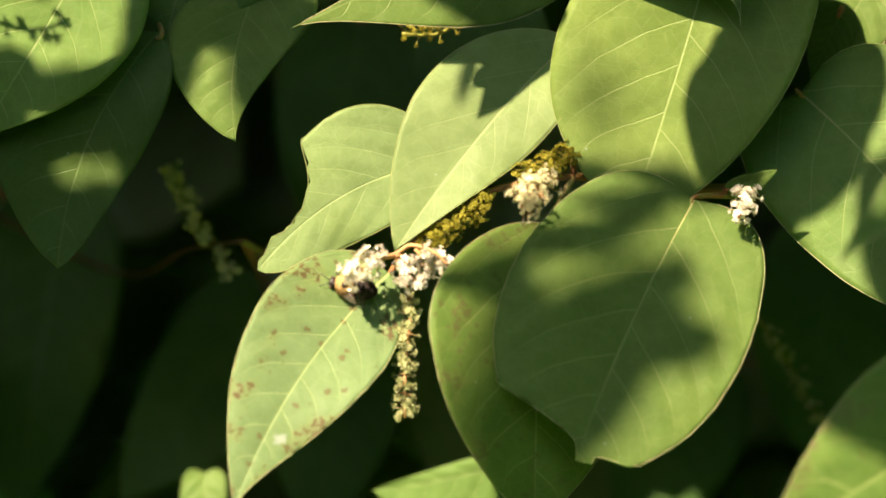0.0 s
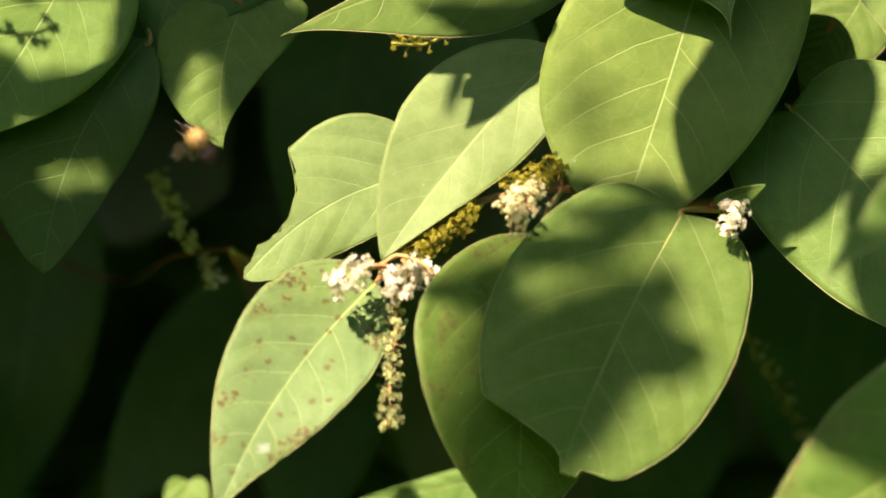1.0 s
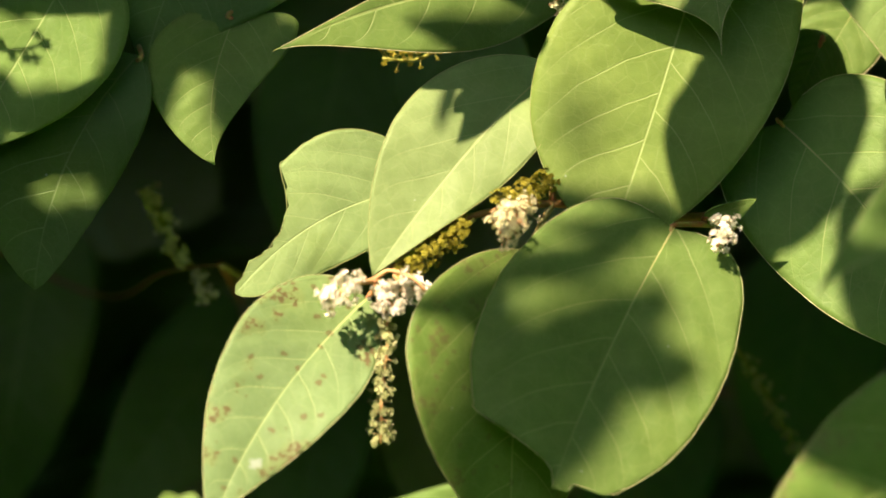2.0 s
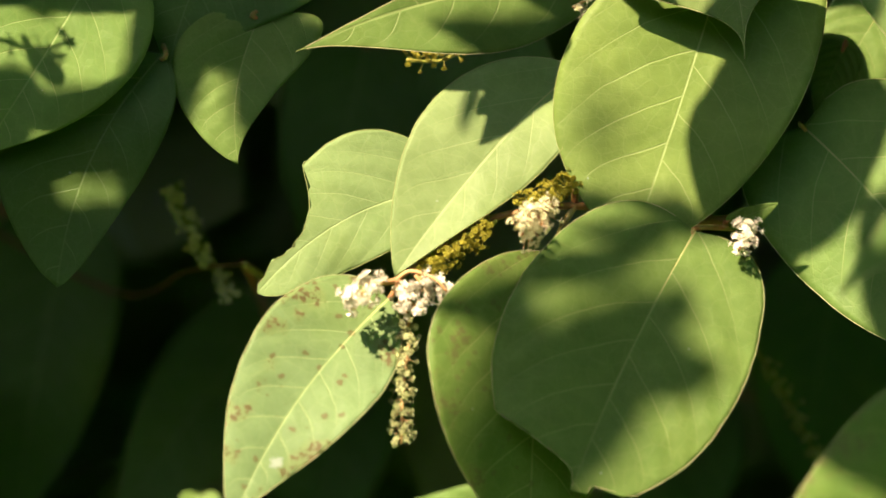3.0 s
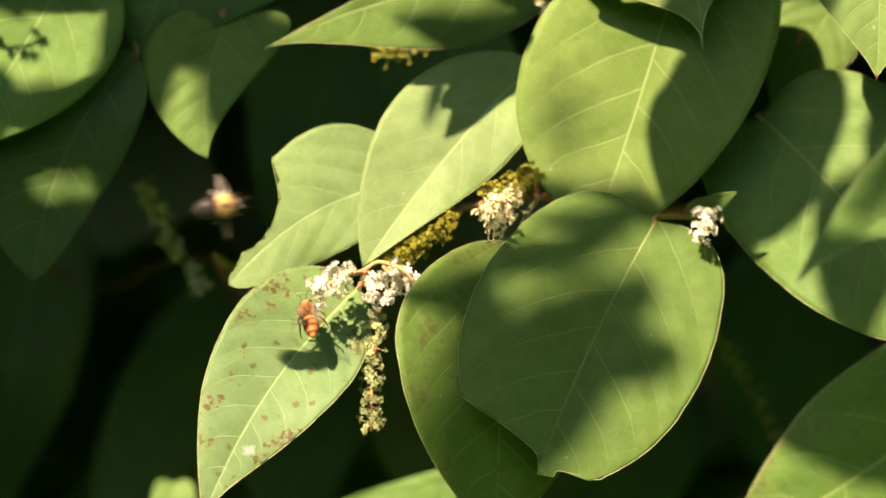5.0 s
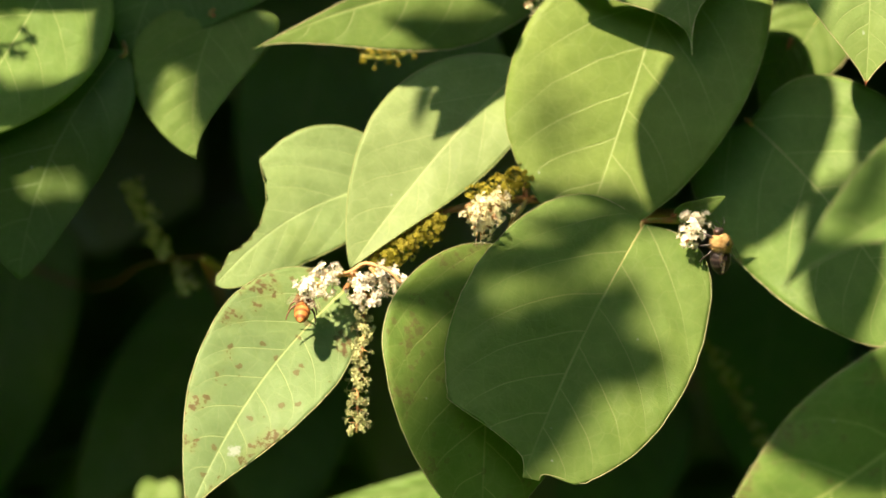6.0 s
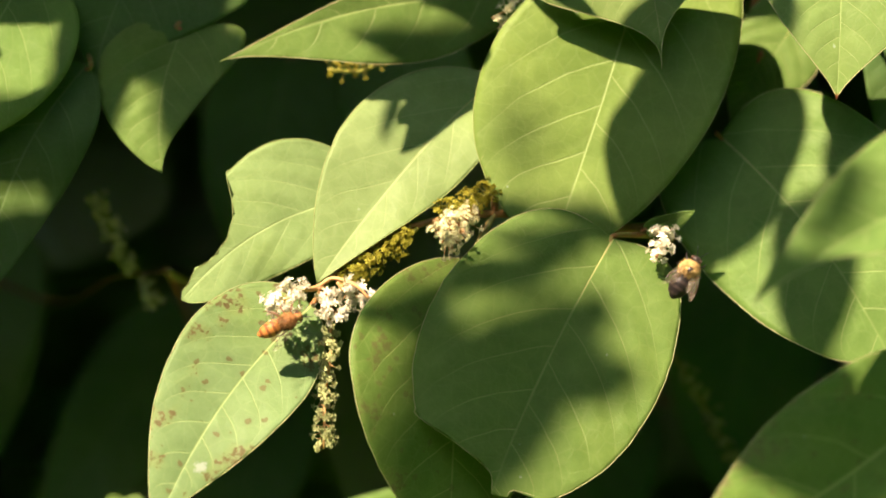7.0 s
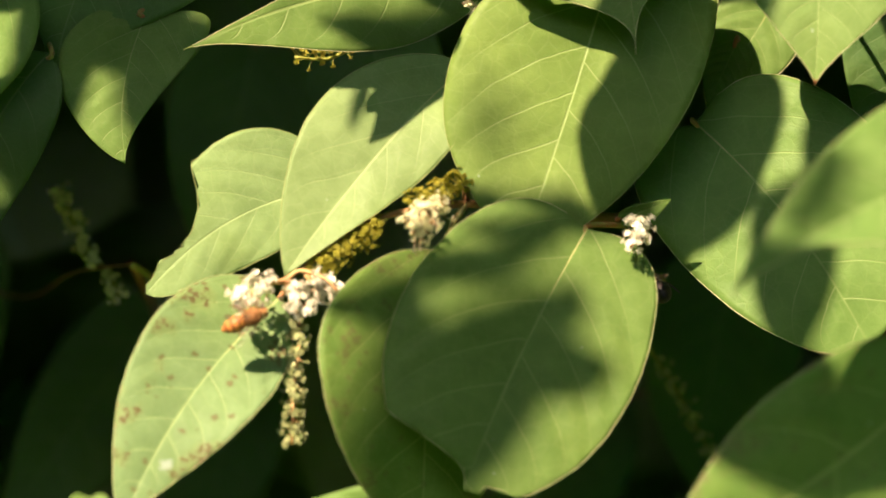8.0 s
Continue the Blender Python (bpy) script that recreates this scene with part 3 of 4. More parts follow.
leaf(shade, (-0.0855, 0.0280, 1.2653), (-0.1159, 0.0260, 1.1944), 0.0165, 0.0317, turn=0, blunt=(0.49, 0.45), point=(0.79, 0.70), heart=-0.05, bend=0.082, fold=5, arch=0.04, curl=0.05, material=SHADE_DARK, stalk=(-0.1052, 0.1200, 1.2974), margin=False)
raceme(shade, [(-0.0710, 0.1000, 1.2016), (-0.0780, 0.0980, 1.2090), (-0.0826, 0.0950, 1.2197), (-0.0862, 0.0950, 1.2268)], 60, FLORET_CREAM, 0.0034, STALK_GREEN, label="spray of cream flowers in shade", seed=13)
raceme(shade, [(-0.0701, 0.1000, 1.2016), (-0.0682, 0.0980, 1.1966), (-0.0666, 0.0950, 1.1914)], 24, FLORET_CREAM, 0.003, STALK_GREEN, label="spray of cream flowers in shade", seed=14)

# ---- the shoot near the viewer ----
near = thing("knotweed_shoot", (0.25, 0.02, 0.0), "knotweed shoot leaning forward with large soft-lit leaves", "plant", "knotweed shoots")
cane(near, [(0.25, 0.02, -0.02), (0.25, 0.0, 0.7), (0.26, -0.01, 1.15), (0.24, -0.02, 1.5)], [0.010, 0.008, 0.006, 0.004])
leaf(near, (0.1753, -0.0900, 1.2312), (0.1078, -0.1150, 1.1964), 0.0299, 0.0251, turn=22, blunt=(0.40, 0.18), point=(2.79, 1.07), heart=0.15, bend=0.044, fold=12, arch=0.04, curl=0.05, material=GREEN, stalk=(0.26, -0.01, 1.15), label="leaf with a long drooping tip")
leaf(near, (0.1861, -0.0600, 1.1897), (0.0905, -0.0750, 1.1185), 0.0367, 0.0270, turn=0, blunt=(0.45, 0.95), point=(0.70, 1.01), heart=-0.05, bend=-0.047, fold=4, arch=0.04, curl=0.05, material=WORN, stalk=(0.26, -0.01, 1.15))
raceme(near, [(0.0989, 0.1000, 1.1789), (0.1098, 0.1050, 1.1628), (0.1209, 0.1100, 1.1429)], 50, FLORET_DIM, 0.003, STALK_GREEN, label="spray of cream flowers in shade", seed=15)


# ---- leaves deeper in the shade, most with that shade added to their colour ----
leaf(shade, (-0.1281, 0.2100, 1.2116), (-0.1425, 0.2000, 1.1133), 0.0236, 0.0283, material=SHADE_DARK, stalk=(-0.1765, 0.2000, 1.2266), fold=5, margin=False)
leaf(shade, (-0.0600, 0.2200, 1.1849), (-0.1075, 0.2000, 1.1170), 0.0273, 0.0201, material=SHADE_DARK, stalk=(-0.0626, 0.0900, 1.2028), fold=5, margin=False)
leaf(shade, (-0.0314, 0.2200, 1.1772), (-0.0423, 0.2000, 1.1019), 0.0219, 0.0255, material=SHADE_DARK, stalk=(-0.0626, 0.0900, 1.2028), fold=5, margin=False)
# Next two: small leaves shaped like the sunlit patches on larger, darker leaves.
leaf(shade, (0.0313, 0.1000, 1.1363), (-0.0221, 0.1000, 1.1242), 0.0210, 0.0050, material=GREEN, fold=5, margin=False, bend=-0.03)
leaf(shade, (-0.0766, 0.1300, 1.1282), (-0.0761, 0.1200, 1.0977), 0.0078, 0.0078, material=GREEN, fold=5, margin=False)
leaf(front, (0.1315, 0.2000, 1.2040), (0.1202, 0.2000, 1.1322), 0.0288, 0.0252, material=SHADE_DARK, stalk=(0.20, 0.26, 1.15), fold=5, margin=False)
leaf(front, (0.0853, 0.2200, 1.1619), (0.0635, 0.2000, 1.0981), 0.0237, 0.0237, material=SHADE_DARK, stalk=(0.20, 0.26, 1.15), fold=5, margin=False)
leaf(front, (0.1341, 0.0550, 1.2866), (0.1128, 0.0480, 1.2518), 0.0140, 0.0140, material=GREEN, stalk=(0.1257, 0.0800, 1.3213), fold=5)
leaf(upper, (-0.0272, 0.2000, 1.2758), (-0.0421, 0.1900, 1.2039), 0.0257, 0.0238, material=SHADE_DARK, stalk=(0.0211, 0.1400, 1.3077), fold=5, margin=False)
leaf(upper, (0.0119, 0.1200, 1.2794), (0.0154, 0.1100, 1.2234), 0.0216, 0.0234, material=SHADE_DARK, stalk=(0.0211, 0.1400, 1.3077), fold=5, margin=False)
leaf(near, (0.1750, 0.0500, 1.2932), (0.1636, 0.0400, 1.2378), 0.0224, 0.0189, material=SHADE_DARK, stalk=(0.24, -0.02, 1.4), fold=5, margin=False)
leaf(front, (0.1212, 0.0480, 1.2719), (0.1126, 0.0440, 1.2535), 0.0072, 0.0072, material=GREEN, stalk=(0.1253, 0.1200, 1.2434), fold=5, margin=False)

# ---- the shoot overhead, out of view in the sun, added so its leaves throw the dappled shade ----
overhead = thing("knotweed_shoot", (-0.62, 0.10, 0.0), "tall unseen knotweed shoot, added overhead to throw dappled shade", "plant", "knotweed shoots")
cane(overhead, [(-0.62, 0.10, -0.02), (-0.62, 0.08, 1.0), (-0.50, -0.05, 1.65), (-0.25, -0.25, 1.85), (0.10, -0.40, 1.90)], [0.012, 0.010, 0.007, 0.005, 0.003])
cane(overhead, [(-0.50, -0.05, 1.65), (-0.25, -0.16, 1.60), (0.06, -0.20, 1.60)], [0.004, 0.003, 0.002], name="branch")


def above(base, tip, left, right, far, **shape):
    """An out-of-view leaf of the overhead shoot, that far towards the sun from the leaves it shades."""
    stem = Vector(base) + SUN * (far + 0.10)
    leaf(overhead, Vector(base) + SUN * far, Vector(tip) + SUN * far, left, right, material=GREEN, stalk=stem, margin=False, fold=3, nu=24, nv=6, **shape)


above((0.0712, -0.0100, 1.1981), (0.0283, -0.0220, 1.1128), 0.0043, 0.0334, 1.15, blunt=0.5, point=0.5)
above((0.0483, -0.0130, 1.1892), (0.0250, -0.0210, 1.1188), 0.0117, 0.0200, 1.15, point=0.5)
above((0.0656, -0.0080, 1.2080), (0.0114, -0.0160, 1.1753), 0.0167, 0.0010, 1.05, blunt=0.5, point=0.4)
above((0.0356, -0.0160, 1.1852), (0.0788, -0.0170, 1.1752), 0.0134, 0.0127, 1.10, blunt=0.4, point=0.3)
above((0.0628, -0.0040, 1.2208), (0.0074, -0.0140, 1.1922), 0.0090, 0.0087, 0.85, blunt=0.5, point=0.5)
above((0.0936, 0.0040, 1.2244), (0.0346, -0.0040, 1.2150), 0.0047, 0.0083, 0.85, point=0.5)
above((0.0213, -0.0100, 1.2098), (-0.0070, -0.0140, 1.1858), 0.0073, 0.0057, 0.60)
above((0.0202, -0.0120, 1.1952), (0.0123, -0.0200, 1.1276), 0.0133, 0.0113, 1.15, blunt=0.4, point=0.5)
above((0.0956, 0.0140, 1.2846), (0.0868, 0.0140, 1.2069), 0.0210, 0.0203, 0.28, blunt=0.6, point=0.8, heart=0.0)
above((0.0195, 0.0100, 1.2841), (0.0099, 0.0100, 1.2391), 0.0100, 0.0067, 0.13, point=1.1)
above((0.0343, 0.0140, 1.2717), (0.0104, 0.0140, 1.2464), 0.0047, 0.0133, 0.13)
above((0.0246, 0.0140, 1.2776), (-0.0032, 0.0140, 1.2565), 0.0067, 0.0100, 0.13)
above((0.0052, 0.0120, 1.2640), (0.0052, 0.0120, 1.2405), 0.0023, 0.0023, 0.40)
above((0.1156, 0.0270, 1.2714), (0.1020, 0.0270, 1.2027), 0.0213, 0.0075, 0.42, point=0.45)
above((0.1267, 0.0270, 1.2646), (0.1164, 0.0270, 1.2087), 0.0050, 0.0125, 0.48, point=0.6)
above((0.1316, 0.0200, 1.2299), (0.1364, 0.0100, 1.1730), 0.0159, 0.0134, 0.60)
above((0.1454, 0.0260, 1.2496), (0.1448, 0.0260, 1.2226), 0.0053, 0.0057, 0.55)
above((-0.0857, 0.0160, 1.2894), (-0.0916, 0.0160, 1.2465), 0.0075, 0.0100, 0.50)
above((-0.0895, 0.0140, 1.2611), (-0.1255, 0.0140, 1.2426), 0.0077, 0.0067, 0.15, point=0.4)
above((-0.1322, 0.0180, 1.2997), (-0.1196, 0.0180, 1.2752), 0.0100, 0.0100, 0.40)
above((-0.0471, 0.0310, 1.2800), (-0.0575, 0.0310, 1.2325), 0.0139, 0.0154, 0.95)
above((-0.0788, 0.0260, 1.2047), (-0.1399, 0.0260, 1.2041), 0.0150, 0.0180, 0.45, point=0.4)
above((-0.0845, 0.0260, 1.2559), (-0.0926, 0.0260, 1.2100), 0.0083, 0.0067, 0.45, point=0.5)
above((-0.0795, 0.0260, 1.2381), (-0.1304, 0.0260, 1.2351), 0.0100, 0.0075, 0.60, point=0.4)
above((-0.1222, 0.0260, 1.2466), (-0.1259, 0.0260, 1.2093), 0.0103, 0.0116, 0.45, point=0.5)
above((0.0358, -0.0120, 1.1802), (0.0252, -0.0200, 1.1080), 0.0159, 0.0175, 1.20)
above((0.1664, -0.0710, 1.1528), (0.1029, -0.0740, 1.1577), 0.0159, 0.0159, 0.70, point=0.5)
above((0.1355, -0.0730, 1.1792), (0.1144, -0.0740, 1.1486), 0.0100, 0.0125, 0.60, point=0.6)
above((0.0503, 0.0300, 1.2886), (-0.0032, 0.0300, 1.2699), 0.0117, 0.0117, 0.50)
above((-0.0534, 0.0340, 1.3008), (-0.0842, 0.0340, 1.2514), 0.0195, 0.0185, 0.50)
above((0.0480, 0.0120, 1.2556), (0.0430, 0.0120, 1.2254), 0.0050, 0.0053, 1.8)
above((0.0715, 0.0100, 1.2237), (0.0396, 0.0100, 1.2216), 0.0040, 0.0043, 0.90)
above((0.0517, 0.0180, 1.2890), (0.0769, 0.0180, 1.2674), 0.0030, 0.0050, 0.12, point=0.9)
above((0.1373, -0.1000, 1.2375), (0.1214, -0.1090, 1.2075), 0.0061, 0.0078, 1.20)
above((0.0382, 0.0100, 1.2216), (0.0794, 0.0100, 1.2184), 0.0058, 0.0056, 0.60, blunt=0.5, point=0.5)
# Spray out of view, placed so its florets shadow the upper left leaf.
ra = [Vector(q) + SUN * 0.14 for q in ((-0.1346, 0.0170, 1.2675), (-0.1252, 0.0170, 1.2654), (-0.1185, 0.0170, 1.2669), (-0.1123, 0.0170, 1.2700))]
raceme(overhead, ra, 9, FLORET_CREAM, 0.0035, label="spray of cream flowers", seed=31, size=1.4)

# ---- foliage in numbers ----
def foliage(name, count, place, size, material, label, seed, kind="stuff", category="foliage", facing=(0, -0.6, 0.6)):
    """Many small blades in one mesh. place(rng) gives a point."""
    rng = random.Random(seed)
    verts, faces, uvs = [], [], []
    unit = [(0, 0), (0.5, 0.10), (0.62, 0.38), (0.42, 0.72), (0, 1), (-0.42, 0.72), (-0.62, 0.38), (-0.5, 0.10)]
    for _ in range(count):
        at = Vector(place(rng))
        n = (Vector(facing) + Vector((rng.gauss(0, 0.45), rng.gauss(0, 0.45), rng.gauss(0, 0.45)))).normalized()
        a = Vector((rng.gauss(0, 0.7), rng.gauss(-0.3, 0.4), rng.gauss(-0.8, 0.4)))
        a = (a - n * a.dot(n)).normalized()
        x = a.cross(n)
        s = size * rng.uniform(0.7, 1.25)
        k = len(verts)
        for px, py in unit:
            verts.append(at + x * px * s * 0.95 + a * (py - 0.5) * s + n * (0.10 * s * (abs(px) * 0.8 - (py - 0.4) ** 2)))
        verts.append(at - a * 0.05 * s + n * 0.01 * s)
        verts.append(at + a * 0.22 * s)
        for j in range(8):
            mid = k + (8 if j in (0, 1, 6, 7) else 9)
            faces.append((k + j, k + (j + 1) % 8, mid))
            uvs += [(unit[j][1], 0.5 + unit[j][0]), (unit[(j + 1) % 8][1], 0.5 + unit[(j + 1) % 8][0]), (0.45, 0.5)]
        faces += [(k + 2, k + 9, k + 8), (k + 6, k + 8, k + 9)]
        uvs += [(0.38, 0.5)] * 6
    me = bpy.data.meshes.new(name)
    me.from_pydata(verts, [], faces)
    layer = me.uv_layers.new(name="blade")
    layer.data.foreach_set("uv", [c for q in uvs for c in q])
    across = me.uv_layers.new(name="span")
    across.data.foreach_set("uv", [c for q in uvs for c in (q[0], min(1.0, abs(q[1] - 0.5) * 1.6))])
    me.polygons.foreach_set("use_smooth", [True] * len(me.polygons))
    me.materials.append(material)
    return tagged(new(name, me), label, category, kind=kind)


foliage("thicket_foliage", 5200, lambda r: (r.uniform(-1.4, 1.3), r.uniform(0.26, 0.60), r.uniform(0.0, 2.3)), 0.13, THICKET_LIFT, "dense dark knotweed foliage deep in the thicket", 21)
def rim(r):
    """Round the sunlit opening, beyond the view: above it and to both sides, added to keep the background dark."""
    while True:
        x, z = r.uniform(-1.0, 0.8), r.uniform(0.5, 2.1)
        y = r.uniform(0.03, 0.16)
        if abs(x - 0.02) > 0.165 + 0.05 or z > 1.345 or z < 1.04:
            return x, y, z
foliage("overhanging_foliage", 1150, rim, 0.12, GREEN, "dense knotweed foliage beyond the view, added to shade the background", 22)
# Sheet of leaves above the view, added to block sun from the depth.
foliage("canopy_foliage", 520, lambda r: (r.uniform(-0.55, 0.22), r.uniform(-0.10, -0.055), r.uniform(1.45, 1.90)), 0.085, GREEN, "unseen knotweed foliage, added overhead to shade the background", 24)
def lane(r):
    """Unseen hedge across the path and up both sides, added to limit low sky light and tint it green."""
    k = r.random()
    if k < 0.5:
        return r.uniform(-6, 6), r.gauss(-4.4, 0.4), r.uniform(0, 2.4)
    side = -1 if k < 0.75 else 1
    return side * r.gauss(3.2, 0.3), r.uniform(-4.5, 1.0), r.uniform(0, 4.2 if side < 0 else 5.0)
foliage("hedge_foliage", 6500, lane, 0.5, GREEN, "tall unseen green hedge, added to limit and tint the sky light", 23, facing=(0, 0.4, 0.5))
def roof(r):
    """Unseen crowns over the thicket, added to cut sky light and green it, open along the sun's way."""
    while True:
        y = r.uniform(-2.6, 0.8)
        p = Vector((r.uniform(-2.6, 3.0), y, 2.6 - 0.30 * y + r.uniform(-0.25, 0.25)))
        d = p - Vector((0, 0, 1.2))
        if (d - SUN * d.dot(SUN)).length > 0.62:
            return p
foliage("leaning_foliage", 1500, roof, 0.30, GREEN, "unseen leafy crowns, added overhead to cut sky light and tint it", 25, facing=(0, 0.0, 1.0))


# ---- bees ----
FUZZ_GOLD = plain_material("fuzz_gold", (0.30, 0.20, 0.075), (0.46, 0.33, 0.14), 900.0, 0.8, 0.1)
FUZZ_TAN = plain_material("fuzz_tan", (0.20, 0.095, 0.035), (0.34, 0.18, 0.07), 900.0, 0.8, 0.1)
SHELL = plain_material("shell_black", (0.012, 0.010, 0.010), (0.030, 0.024, 0.022), 900.0, 0.28, 0.5)
LEG = plain_material("leg_brown", (0.055, 0.026, 0.012), (0.12, 0.055, 0.024), 900.0, 0.4, 0.4)
EYE = plain_material("eye_dark", (0.030, 0.016, 0.010), (0.06, 0.03, 0.02), 2000.0, 0.2, 0.6)


def banded(name, a, b, gap):
    """Abdomen with cross bands."""
    n = Nodes(name)
    y = n.add("SeparateXYZ", {0: n.add("TexCoord").outputs["Object"]}).outputs[1]
    w = n.calc("ABSOLUTE", n.calc("SUBTRACT", n.calc("FRACT", n.calc("DIVIDE", y, gap)), 0.5))
    g = n.noise(n.add("TexCoord").outputs["Object"], 1500.0)
    n.set(Base_Color=n.mix(n.ramp(n.calc("ADD", w, n.calc("MULTIPLY", g, 0.12)), 0.28, 0.44), a, b), Roughness=0.46, Specular_IOR_Level=0.14)
    return n.mat


AMBER = banded("abdomen_amber", (0.36, 0.145, 0.040), (0.15, 0.055, 0.018), 0.0021)
BLACK = banded("abdomen_black", (0.012, 0.010, 0.010), (0.026, 0.020, 0.018), 0.0021)


def wing_material():
    n = Nodes("wing_membrane")
    obj = n.add("TexCoord").outputs["Object"]
    cell = n.add("TexVoronoi", {"Vector": obj, "Scale": 420.0}, feature="DISTANCE_TO_EDGE").outputs[0]
    n.set(Base_Color=n.mix(n.ramp(cell, 0.02, 0.08), (0.10, 0.06, 0.03), (0.50, 0.46, 0.36)), Roughness=0.30)
    n.tree.links.new(n.add("MixShader", {0: n.ramp(cell, 0.02, 0.06, 0.26, 0.045), 1: n.add("BsdfTransparent").outputs[0], 2: n.bsdf.outputs[0]}).outputs[0], n.out.inputs[0])
    return n.mat


MEMBRANE = wing_material()


def ball(bm, at, radii, taper=0.0, seg=18, rings=12):
    """An egg: narrower towards -y by taper."""
    made = bmesh.ops.create_uvsphere(bm, u_segments=seg, v_segments=rings, radius=1.0)["verts"]
    for v in made:
        x, y, z = v.co.x, v.co.z, -v.co.y
        k = 1 + taper * y * 0.5
        v.co = Vector((at[0] + x * radii[0] * k, at[1] + y * radii[1], at[2] + z * radii[2] * k))
    return made


def fuzz(bm, at, radii, count, length, rng):
    """Short hairs standing on an egg."""
    for _ in range(count):
        d = Vector((rng.gauss(0, 1), rng.gauss(0, 1), rng.gauss(0, 1))).normalized()
        p = Vector(at) + Vector((d.x * radii[0], d.y * radii[1], d.z * radii[2]))
        s = d.orthogonal().normalized() * length * 0.10
        q = p + (d + Vector((rng.gauss(0, 0.25), -0.35, rng.gauss(0, 0.25)))) * length * rng.uniform(0.6, 1.1)
        vs = [bm.verts.new(c) for c in (p - s, p + s, p + d.cross(s).normalized() * length * 0.1, q)]
        for t in ((0, 1, 3), (1, 2, 3), (2, 0, 3)):
            bm.faces.new([vs[k] for k in t])


def wing_shape(side, length, width):
    bm = bmesh.new()
    top, low = [], []
    for i in range(13):
        u = i / 12
        half = width * 0.5 * (math.sin(math.pi * (0.06 + 0.90 * u ** 0.85)) ** 0.7)
        back = -width * 0.35 * u
        r = [(side * u * length, back + v * half, 0.0002 * math.sin(v * 6 + u * 9)) for v in (-1, -0.4, 0.4, 1)]
        top.append([bm.verts.new(c) for c in r])
        low.append([bm.verts.new((c[0], c[1], c[2] - 0.00005)) for c in r])
    for g in (top, low):
        for a, c in zip(g, g[1:]):
            for j in range(3):
                bm.faces.new((a[j], a[j + 1], c[j + 1], c[j]))
    return bm


def bee(name, label, body, slim, fuzzy, abdomen, hair, seed):
    """A bee at the waist's origin, head to +y, back to +z. Returns it with its wings and their hinges."""
    rng = random.Random(seed)
    ob = thing(name, (0, 0, 1.2), label, "bee")
    b = body
    bm = bmesh.new()
    ball(bm, (0, 0.0030 * b, 0), (0.0031 * b * slim, 0.0038 * b, 0.0030 * b * slim))
    fuzz(bm, (0, 0.0030 * b, 0), (0.0030 * b * slim, 0.0037 * b, 0.0029 * b * slim), int(1700 * fuzzy), 0.0013 * b, rng)
    part("thorax", bm, hair, ob, "furry thorax")
    if fuzzy >= 0.9:
        bm = bmesh.new()
        ball(bm, (0, 0.0030 * b, 0.0034 * b), (0.0013 * b, 0.0013 * b, 0.0008 * b))
        fuzz(bm, (0, 0.0030 * b, 0.0030 * b), (0.0017 * b, 0.0016 * b, 0.0012 * b), 160, 0.0005 * b, rng)
        part("thorax_patch", bm, SHELL, ob, "bare black patch between the wings")
    bm = bmesh.new()
    ball(bm, (0, -0.0044 * b, -0.0005 * b), (0.0034 * b * slim, 0.0056 * b, 0.0032 * b * slim), 0.34, 24, 20)
    for v in bm.verts:
        v.co *= 1 + 0.02 * math.sin(v.co.y / (0.0021 * b) * 2 * math.pi)
    fuzz(bm, (0, -0.0036 * b, -0.0005 * b), (0.0031 * b * slim, 0.0046 * b, 0.0030 * b * slim), int(300 * fuzzy), 0.0008 * b, rng)
    part("abdomen", bm, abdomen, ob)
    bm = bmesh.new()
    ball(bm, (0, 0.0078 * b, -0.0008 * b), (0.0021 * b, 0.0015 * b, 0.0019 * b))
    fuzz(bm, (0, 0.0078 * b, -0.0008 * b), (0.0020 * b, 0.0014 * b, 0.0018 * b), int(150 * fuzzy), 0.0007 * b, rng)
    head = part("head", bm, hair if fuzzy < 0.9 else SHELL, ob)
    wings = []
    for s in (-1, 1):
        bm = bmesh.new()
        ball(bm, (s * 0.0018 * b, 0.0080 * b, -0.0006 * b), (0.0007 * b, 0.0009 * b, 0.0013 * b), 0, 10, 8)
        part("eye", bm, EYE, head)
        part("antenna", tube(bmesh.new(), [(s * 0.0007 * b, 0.0090 * b, 0.0004 * b), (s * 0.0016 * b, 0.0112 * b, 0.0012 * b), (s * 0.0026 * b, 0.0128 * b, 0.0002 * b)], [0.00014 * b] * 3, 5), SHELL, head)
        for k, (y, out, back) in enumerate(((0.0052, 0.0042, 0.0030), (0.0034, 0.0054, -0.0006), (0.0018, 0.0056, -0.0052))):
            pts = [(s * 0.0014 * b, y * b, -0.0020 * b), (s * out * 0.75 * b, (y + back * 0.35) * b, -0.0022 * b), (s * out * b, (y + back * 0.75) * b, -0.0046 * b), (s * out * 1.05 * b, (y + back * 1.1) * b, -0.0064 * b)]
            part("leg", tube(bmesh.new(), pts, [0.0004 * b, 0.00042 * b, 0.00030 * b, 0.00016 * b], 6), SHELL if fuzzy >= 0.9 else LEG, ob)
        for kind, long, wide, hinge in (("forewing", 0.0126, 0.0040, (0.0020, 0.0042, 0.0022)), ("hindwing", 0.0078, 0.0028, (0.0021, 0.0022, 0.0020))):
            w = part(kind, wing_shape(s, long * b, wide * b), MEMBRANE, ob)
            wings.append((w, s, [c * b for c in hinge], kind))
    return ob, wings


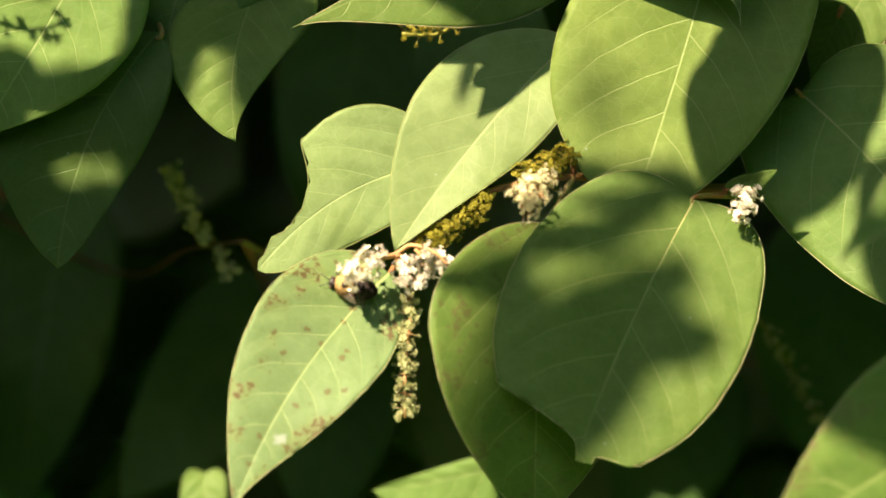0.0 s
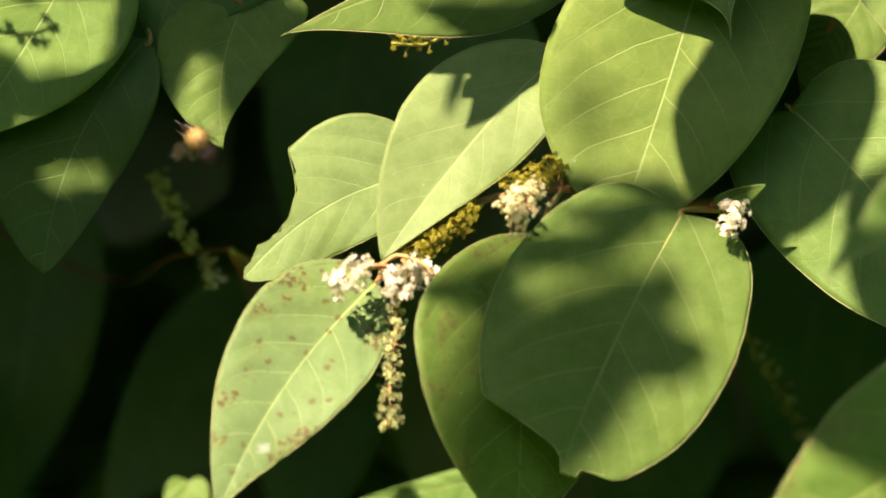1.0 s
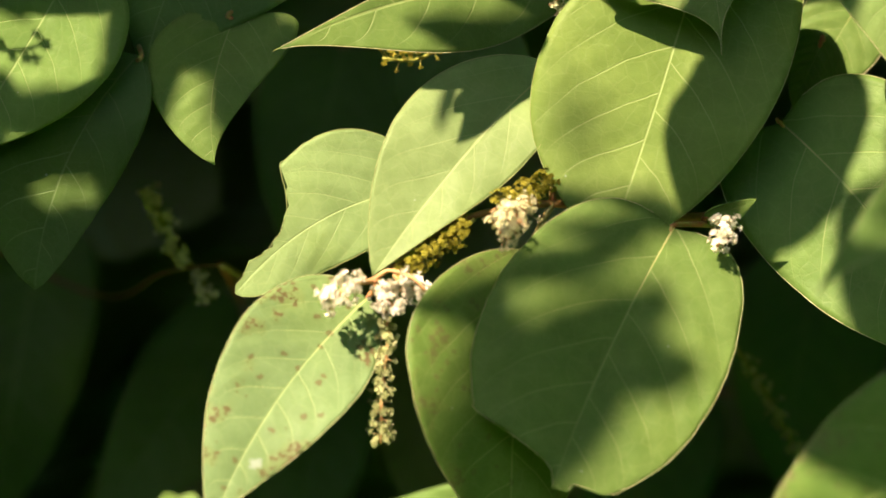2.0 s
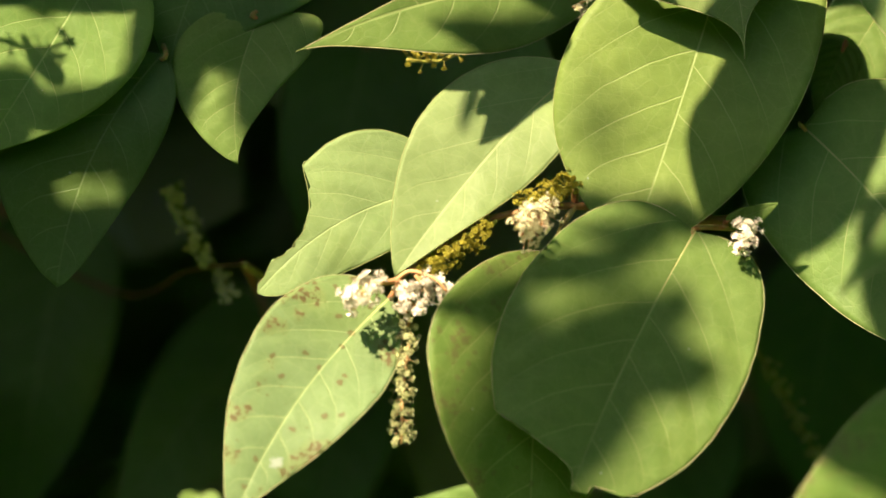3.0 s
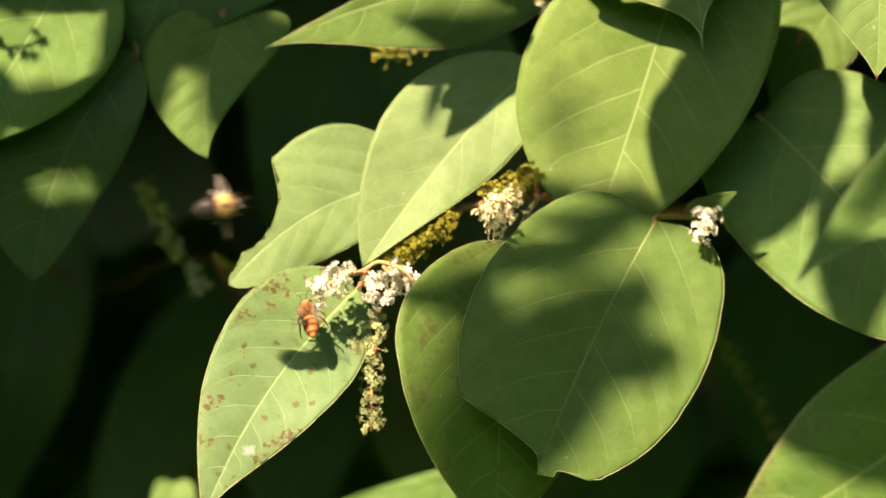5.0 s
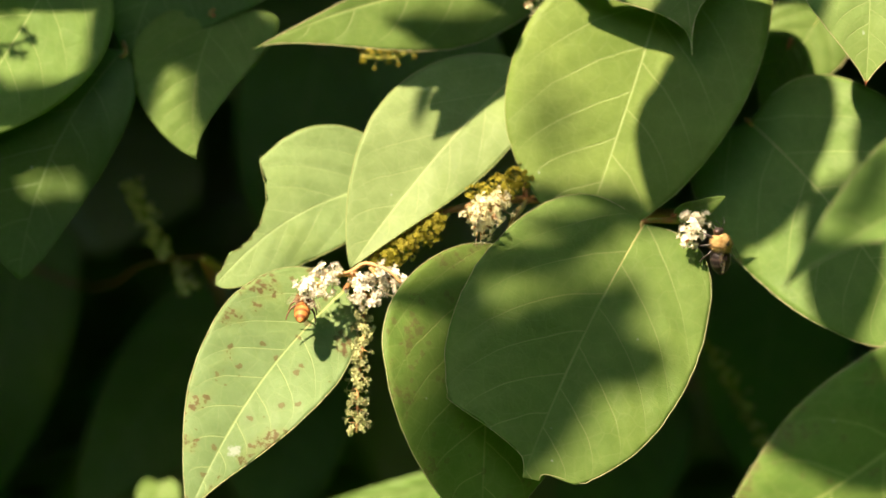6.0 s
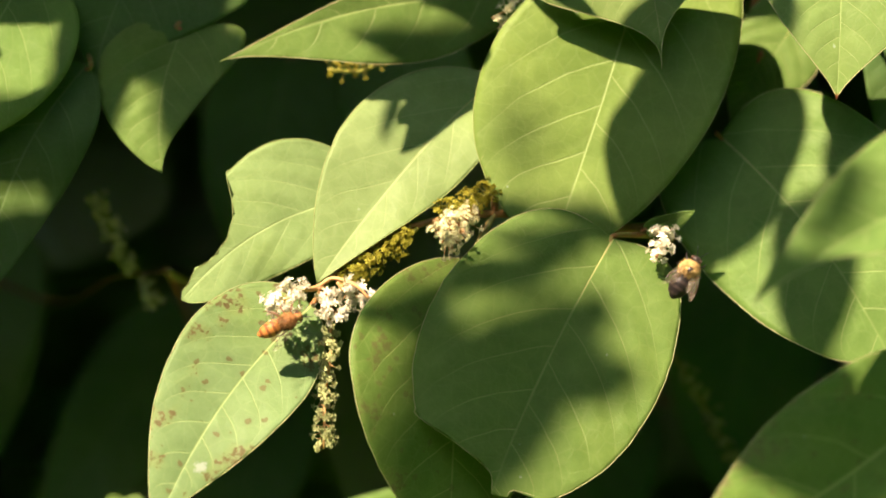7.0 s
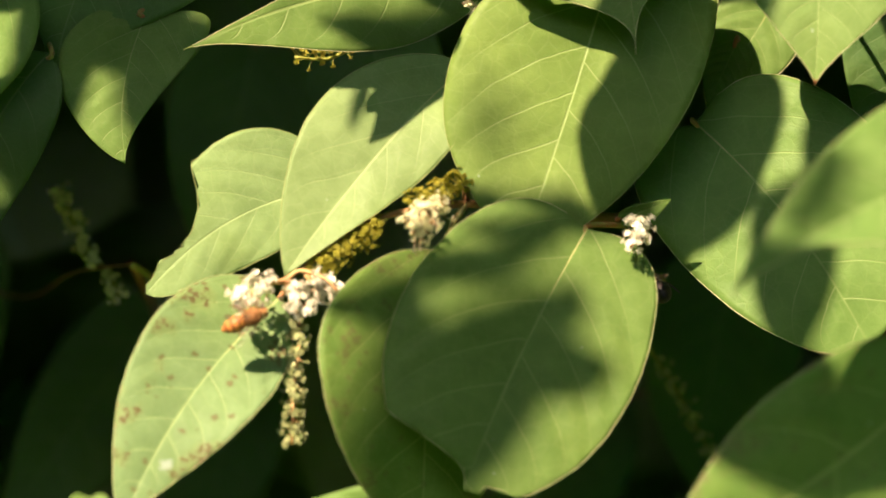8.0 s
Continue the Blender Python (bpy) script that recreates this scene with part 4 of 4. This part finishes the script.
def insect_pose(place, heading, nose, roll):
    """Heading in degrees from +x towards +z, nose towards the viewer, roll about its length."""
    h, t = radians(heading), radians(nose)
    f = Vector((math.cos(h) * math.cos(t), -math.sin(t), math.sin(h) * math.cos(t)))
    up = Vector((0, -1, 0)) - f * f.dot(Vector((0, -1, 0)))
    up = Matrix.Rotation(radians(roll), 3, f) @ up.normalized()
    m = Matrix((f.cross(up), f, up)).transposed().to_4x4()
    m.translation = place
    return m


bumblebee, bumble_wings = bee("bumblebee", "bumblebee with golden furry thorax and shiny black abdomen", 0.76, 1.28, 1.0, BLACK, FUZZ_GOLD, 41)
honeybee, honey_wings = bee("honeybee", "amber honeybee with faint dark bands feeding on white flowers", 0.75, 0.94, 0.7, AMBER, FUZZ_TAN, 42)


def beat(wings, flights, seconds=8.0):
    """Wings swing in flight and lie back over the body at rest."""
    for w, s, (hx, hy, hz), kind in wings:
        rows = []
        for n in range(int(seconds * 30) + 1):
            t = n / 30
            if any(a <= t <= c for a, c in flights):
                rows.append((t, pose(s * hx, hy, hz, 0, -s * (38 if n % 2 else -34), s * (-8 if kind == "forewing" else -30))))
            elif not rows or any(a - 0.07 <= t <= c + 0.07 for a, c in flights) or n == int(seconds * 30):
                rows.append((t, pose(s * hx, hy, hz, 0, -s * 12, s * (-62 if kind == "forewing" else -72))))
        walk(w, rows)


def motions():
    walk(bumblebee, [
        (0.00, insect_pose((-0.0267, -0.0040, 1.1891), 168, 0, 0)),
        (0.10, insect_pose((-0.0295, -0.0040, 1.1889), 165, 5, 0)),
        (0.20, insect_pose((-0.0315, -0.0080, 1.1902), 150, 10, 0)),
        (0.30, insect_pose((-0.0307, -0.0080, 1.1912), 148, 12, 0)),
        (0.40, insect_pose((-0.0305, -0.0090, 1.1955), 138, 15, 0)),
        (0.50, insect_pose((-0.0303, -0.0090, 1.1912), 148, 15, 0)),
        (0.60, insect_pose((-0.0286, -0.0130, 1.2051), 22, 0, 40)),
        (0.70, insect_pose((-0.0214, -0.0280, 1.2034), 85, 0, 20)),
        (0.80, insect_pose((-0.0307, -0.0320, 1.2069), 150, 10, 0)),
        (0.90, insect_pose((-0.0498, -0.0200, 1.2178), 105, 20, 0)),
        (1.00, insect_pose((-0.0678, 0.0040, 1.2331), 125, 15, 0)),
        (1.10, insect_pose((-0.0911, -0.0040, 1.2520), 125, 10, 0)),
        (1.20, insect_pose((-0.1219, -0.0250, 1.2788), 130, 0, 0)),
        (1.50, insect_pose((-0.1382, -0.0600, 1.3025), 120, 0, 0)),
        (2.30, insect_pose((-0.1618, -0.0626, 1.3527), 120, 0, 0)),
        (2.50, insect_pose((-0.1728, -0.0626, 1.3533), 140, 0, 0)),
        (2.60, insect_pose((-0.1644, -0.0626, 1.3584), 120, 0, 0)),
        (2.80, insect_pose((-0.1816, -0.0746, 1.3888), 120, 0, 0)),
        (3.40, insect_pose((-0.1654, -0.0600, 1.2546), 200, 0, 0)),
        (4.20, insect_pose((-0.1654, -0.0600, 1.2098), 270, 0, 0)),
        (4.50, insect_pose((-0.1472, -0.0500, 1.2066), 340, 0, 0)),
        (4.70, insect_pose((-0.1128, -0.0450, 1.2091), 10, 0, 0)),
        (5.10, insect_pose((-0.0361, -0.0500, 1.2179), 10, 0, 0)),
        (5.40, insect_pose((0.0348, -0.0500, 1.2179), 20, 0, 0)),
        (5.60, insect_pose((0.0826, -0.0300, 1.2067), 50, 0, 0)),
        (5.70, insect_pose((0.0925, -0.0160, 1.2071), 80, 0, 0)),
        (5.80, insect_pose((0.0962, -0.0060, 1.2085), 95, 18, 50)),
        (6.00, insect_pose((0.0973, -0.0060, 1.2071), 95, 16, 50)),
        (6.20, insect_pose((0.0972, -0.0060, 1.2065), 92, 12, 50)),
        (6.30, insect_pose((0.0973, -0.0060, 1.2046), 80, 6, 25)),
        (6.50, insect_pose((0.0969, -0.0070, 1.2055), 62, 0, 0)),
        (6.70, insect_pose((0.0964, -0.0070, 1.2040), 52, 0, 0)),
        (6.90, insect_pose((0.0960, -0.0060, 1.2037), 58, -10, 0)),
        (7.00, insect_pose((0.0958, -0.0070, 1.2037), 58, 0, 0)),
        (7.30, insect_pose((0.0956, -0.0070, 1.2039), 56, 0, 0)),
        (7.40, insect_pose((0.0940, 0.0020, 1.2027), 80, -25, 0)),
        (7.50, insect_pose((0.0948, 0.0130, 1.2015), 100, -55, 0)),
        (7.60, insect_pose((0.0948, 0.0160, 1.2012), 110, -60, 0)),
        (7.80, insect_pose((0.0953, 0.0180, 1.1995), 120, -60, 0)),
        (8.00, insect_pose((0.0959, 0.0190, 1.1976), 130, -60, 0)),
    ])
    beat(bumble_wings, [(0.55, 5.75)])
    walk(honeybee, [
        (0.00, insect_pose((-0.1746, -0.0500, 1.0777), 45, 0, 0)),
        (3.60, insect_pose((-0.1456, -0.0500, 1.0777), 45, 0, 0)),
        (3.80, insect_pose((-0.1102, -0.0500, 1.1132), 45, 0, 0)),
        (3.90, insect_pose((-0.0866, -0.0480, 1.1355), 45, 0, 0)),
        (4.00, insect_pose((-0.0619, -0.0450, 1.1573), 58, 0, 0)),
        (4.10, insect_pose((-0.0609, -0.0420, 1.1787), 55, 0, 0)),
        (4.20, insect_pose((-0.0527, -0.0360, 1.1908), 32, 0, -20)),
        (4.30, insect_pose((-0.0348, -0.0240, 1.1826), 60, 0, -45)),
        (4.40, insect_pose((-0.0351, -0.0220, 1.1831), 92, 0, -60)),
        (4.50, insect_pose((-0.0340, -0.0200, 1.1847), 112, 0, -60)),
        (4.60, insect_pose((-0.0301, -0.0180, 1.1811), 125, -15, -40)),
        (4.70, insect_pose((-0.0303, -0.0170, 1.1817), 115, -25, -20)),
        (5.80, insect_pose((-0.0284, -0.0140, 1.1896), 95, -50, 0)),
        (6.00, insect_pose((-0.0277, -0.0140, 1.1886), 80, -50, 0)),
        (6.30, insect_pose((-0.0264, -0.0150, 1.1883), 55, -40, 0)),
        (6.60, insect_pose((-0.0263, -0.0180, 1.1857), 36, -20, 10)),
        (7.00, insect_pose((-0.0245, -0.0190, 1.1872), 27, 0, 20)),
        (7.30, insect_pose((-0.0255, -0.0190, 1.1861), 29, 0, 20)),
        (8.00, insect_pose((-0.0250, -0.0190, 1.1868), 25, 0, 20)),
    ])
    beat(honey_wings, [(3.5, 4.28)])


motions()
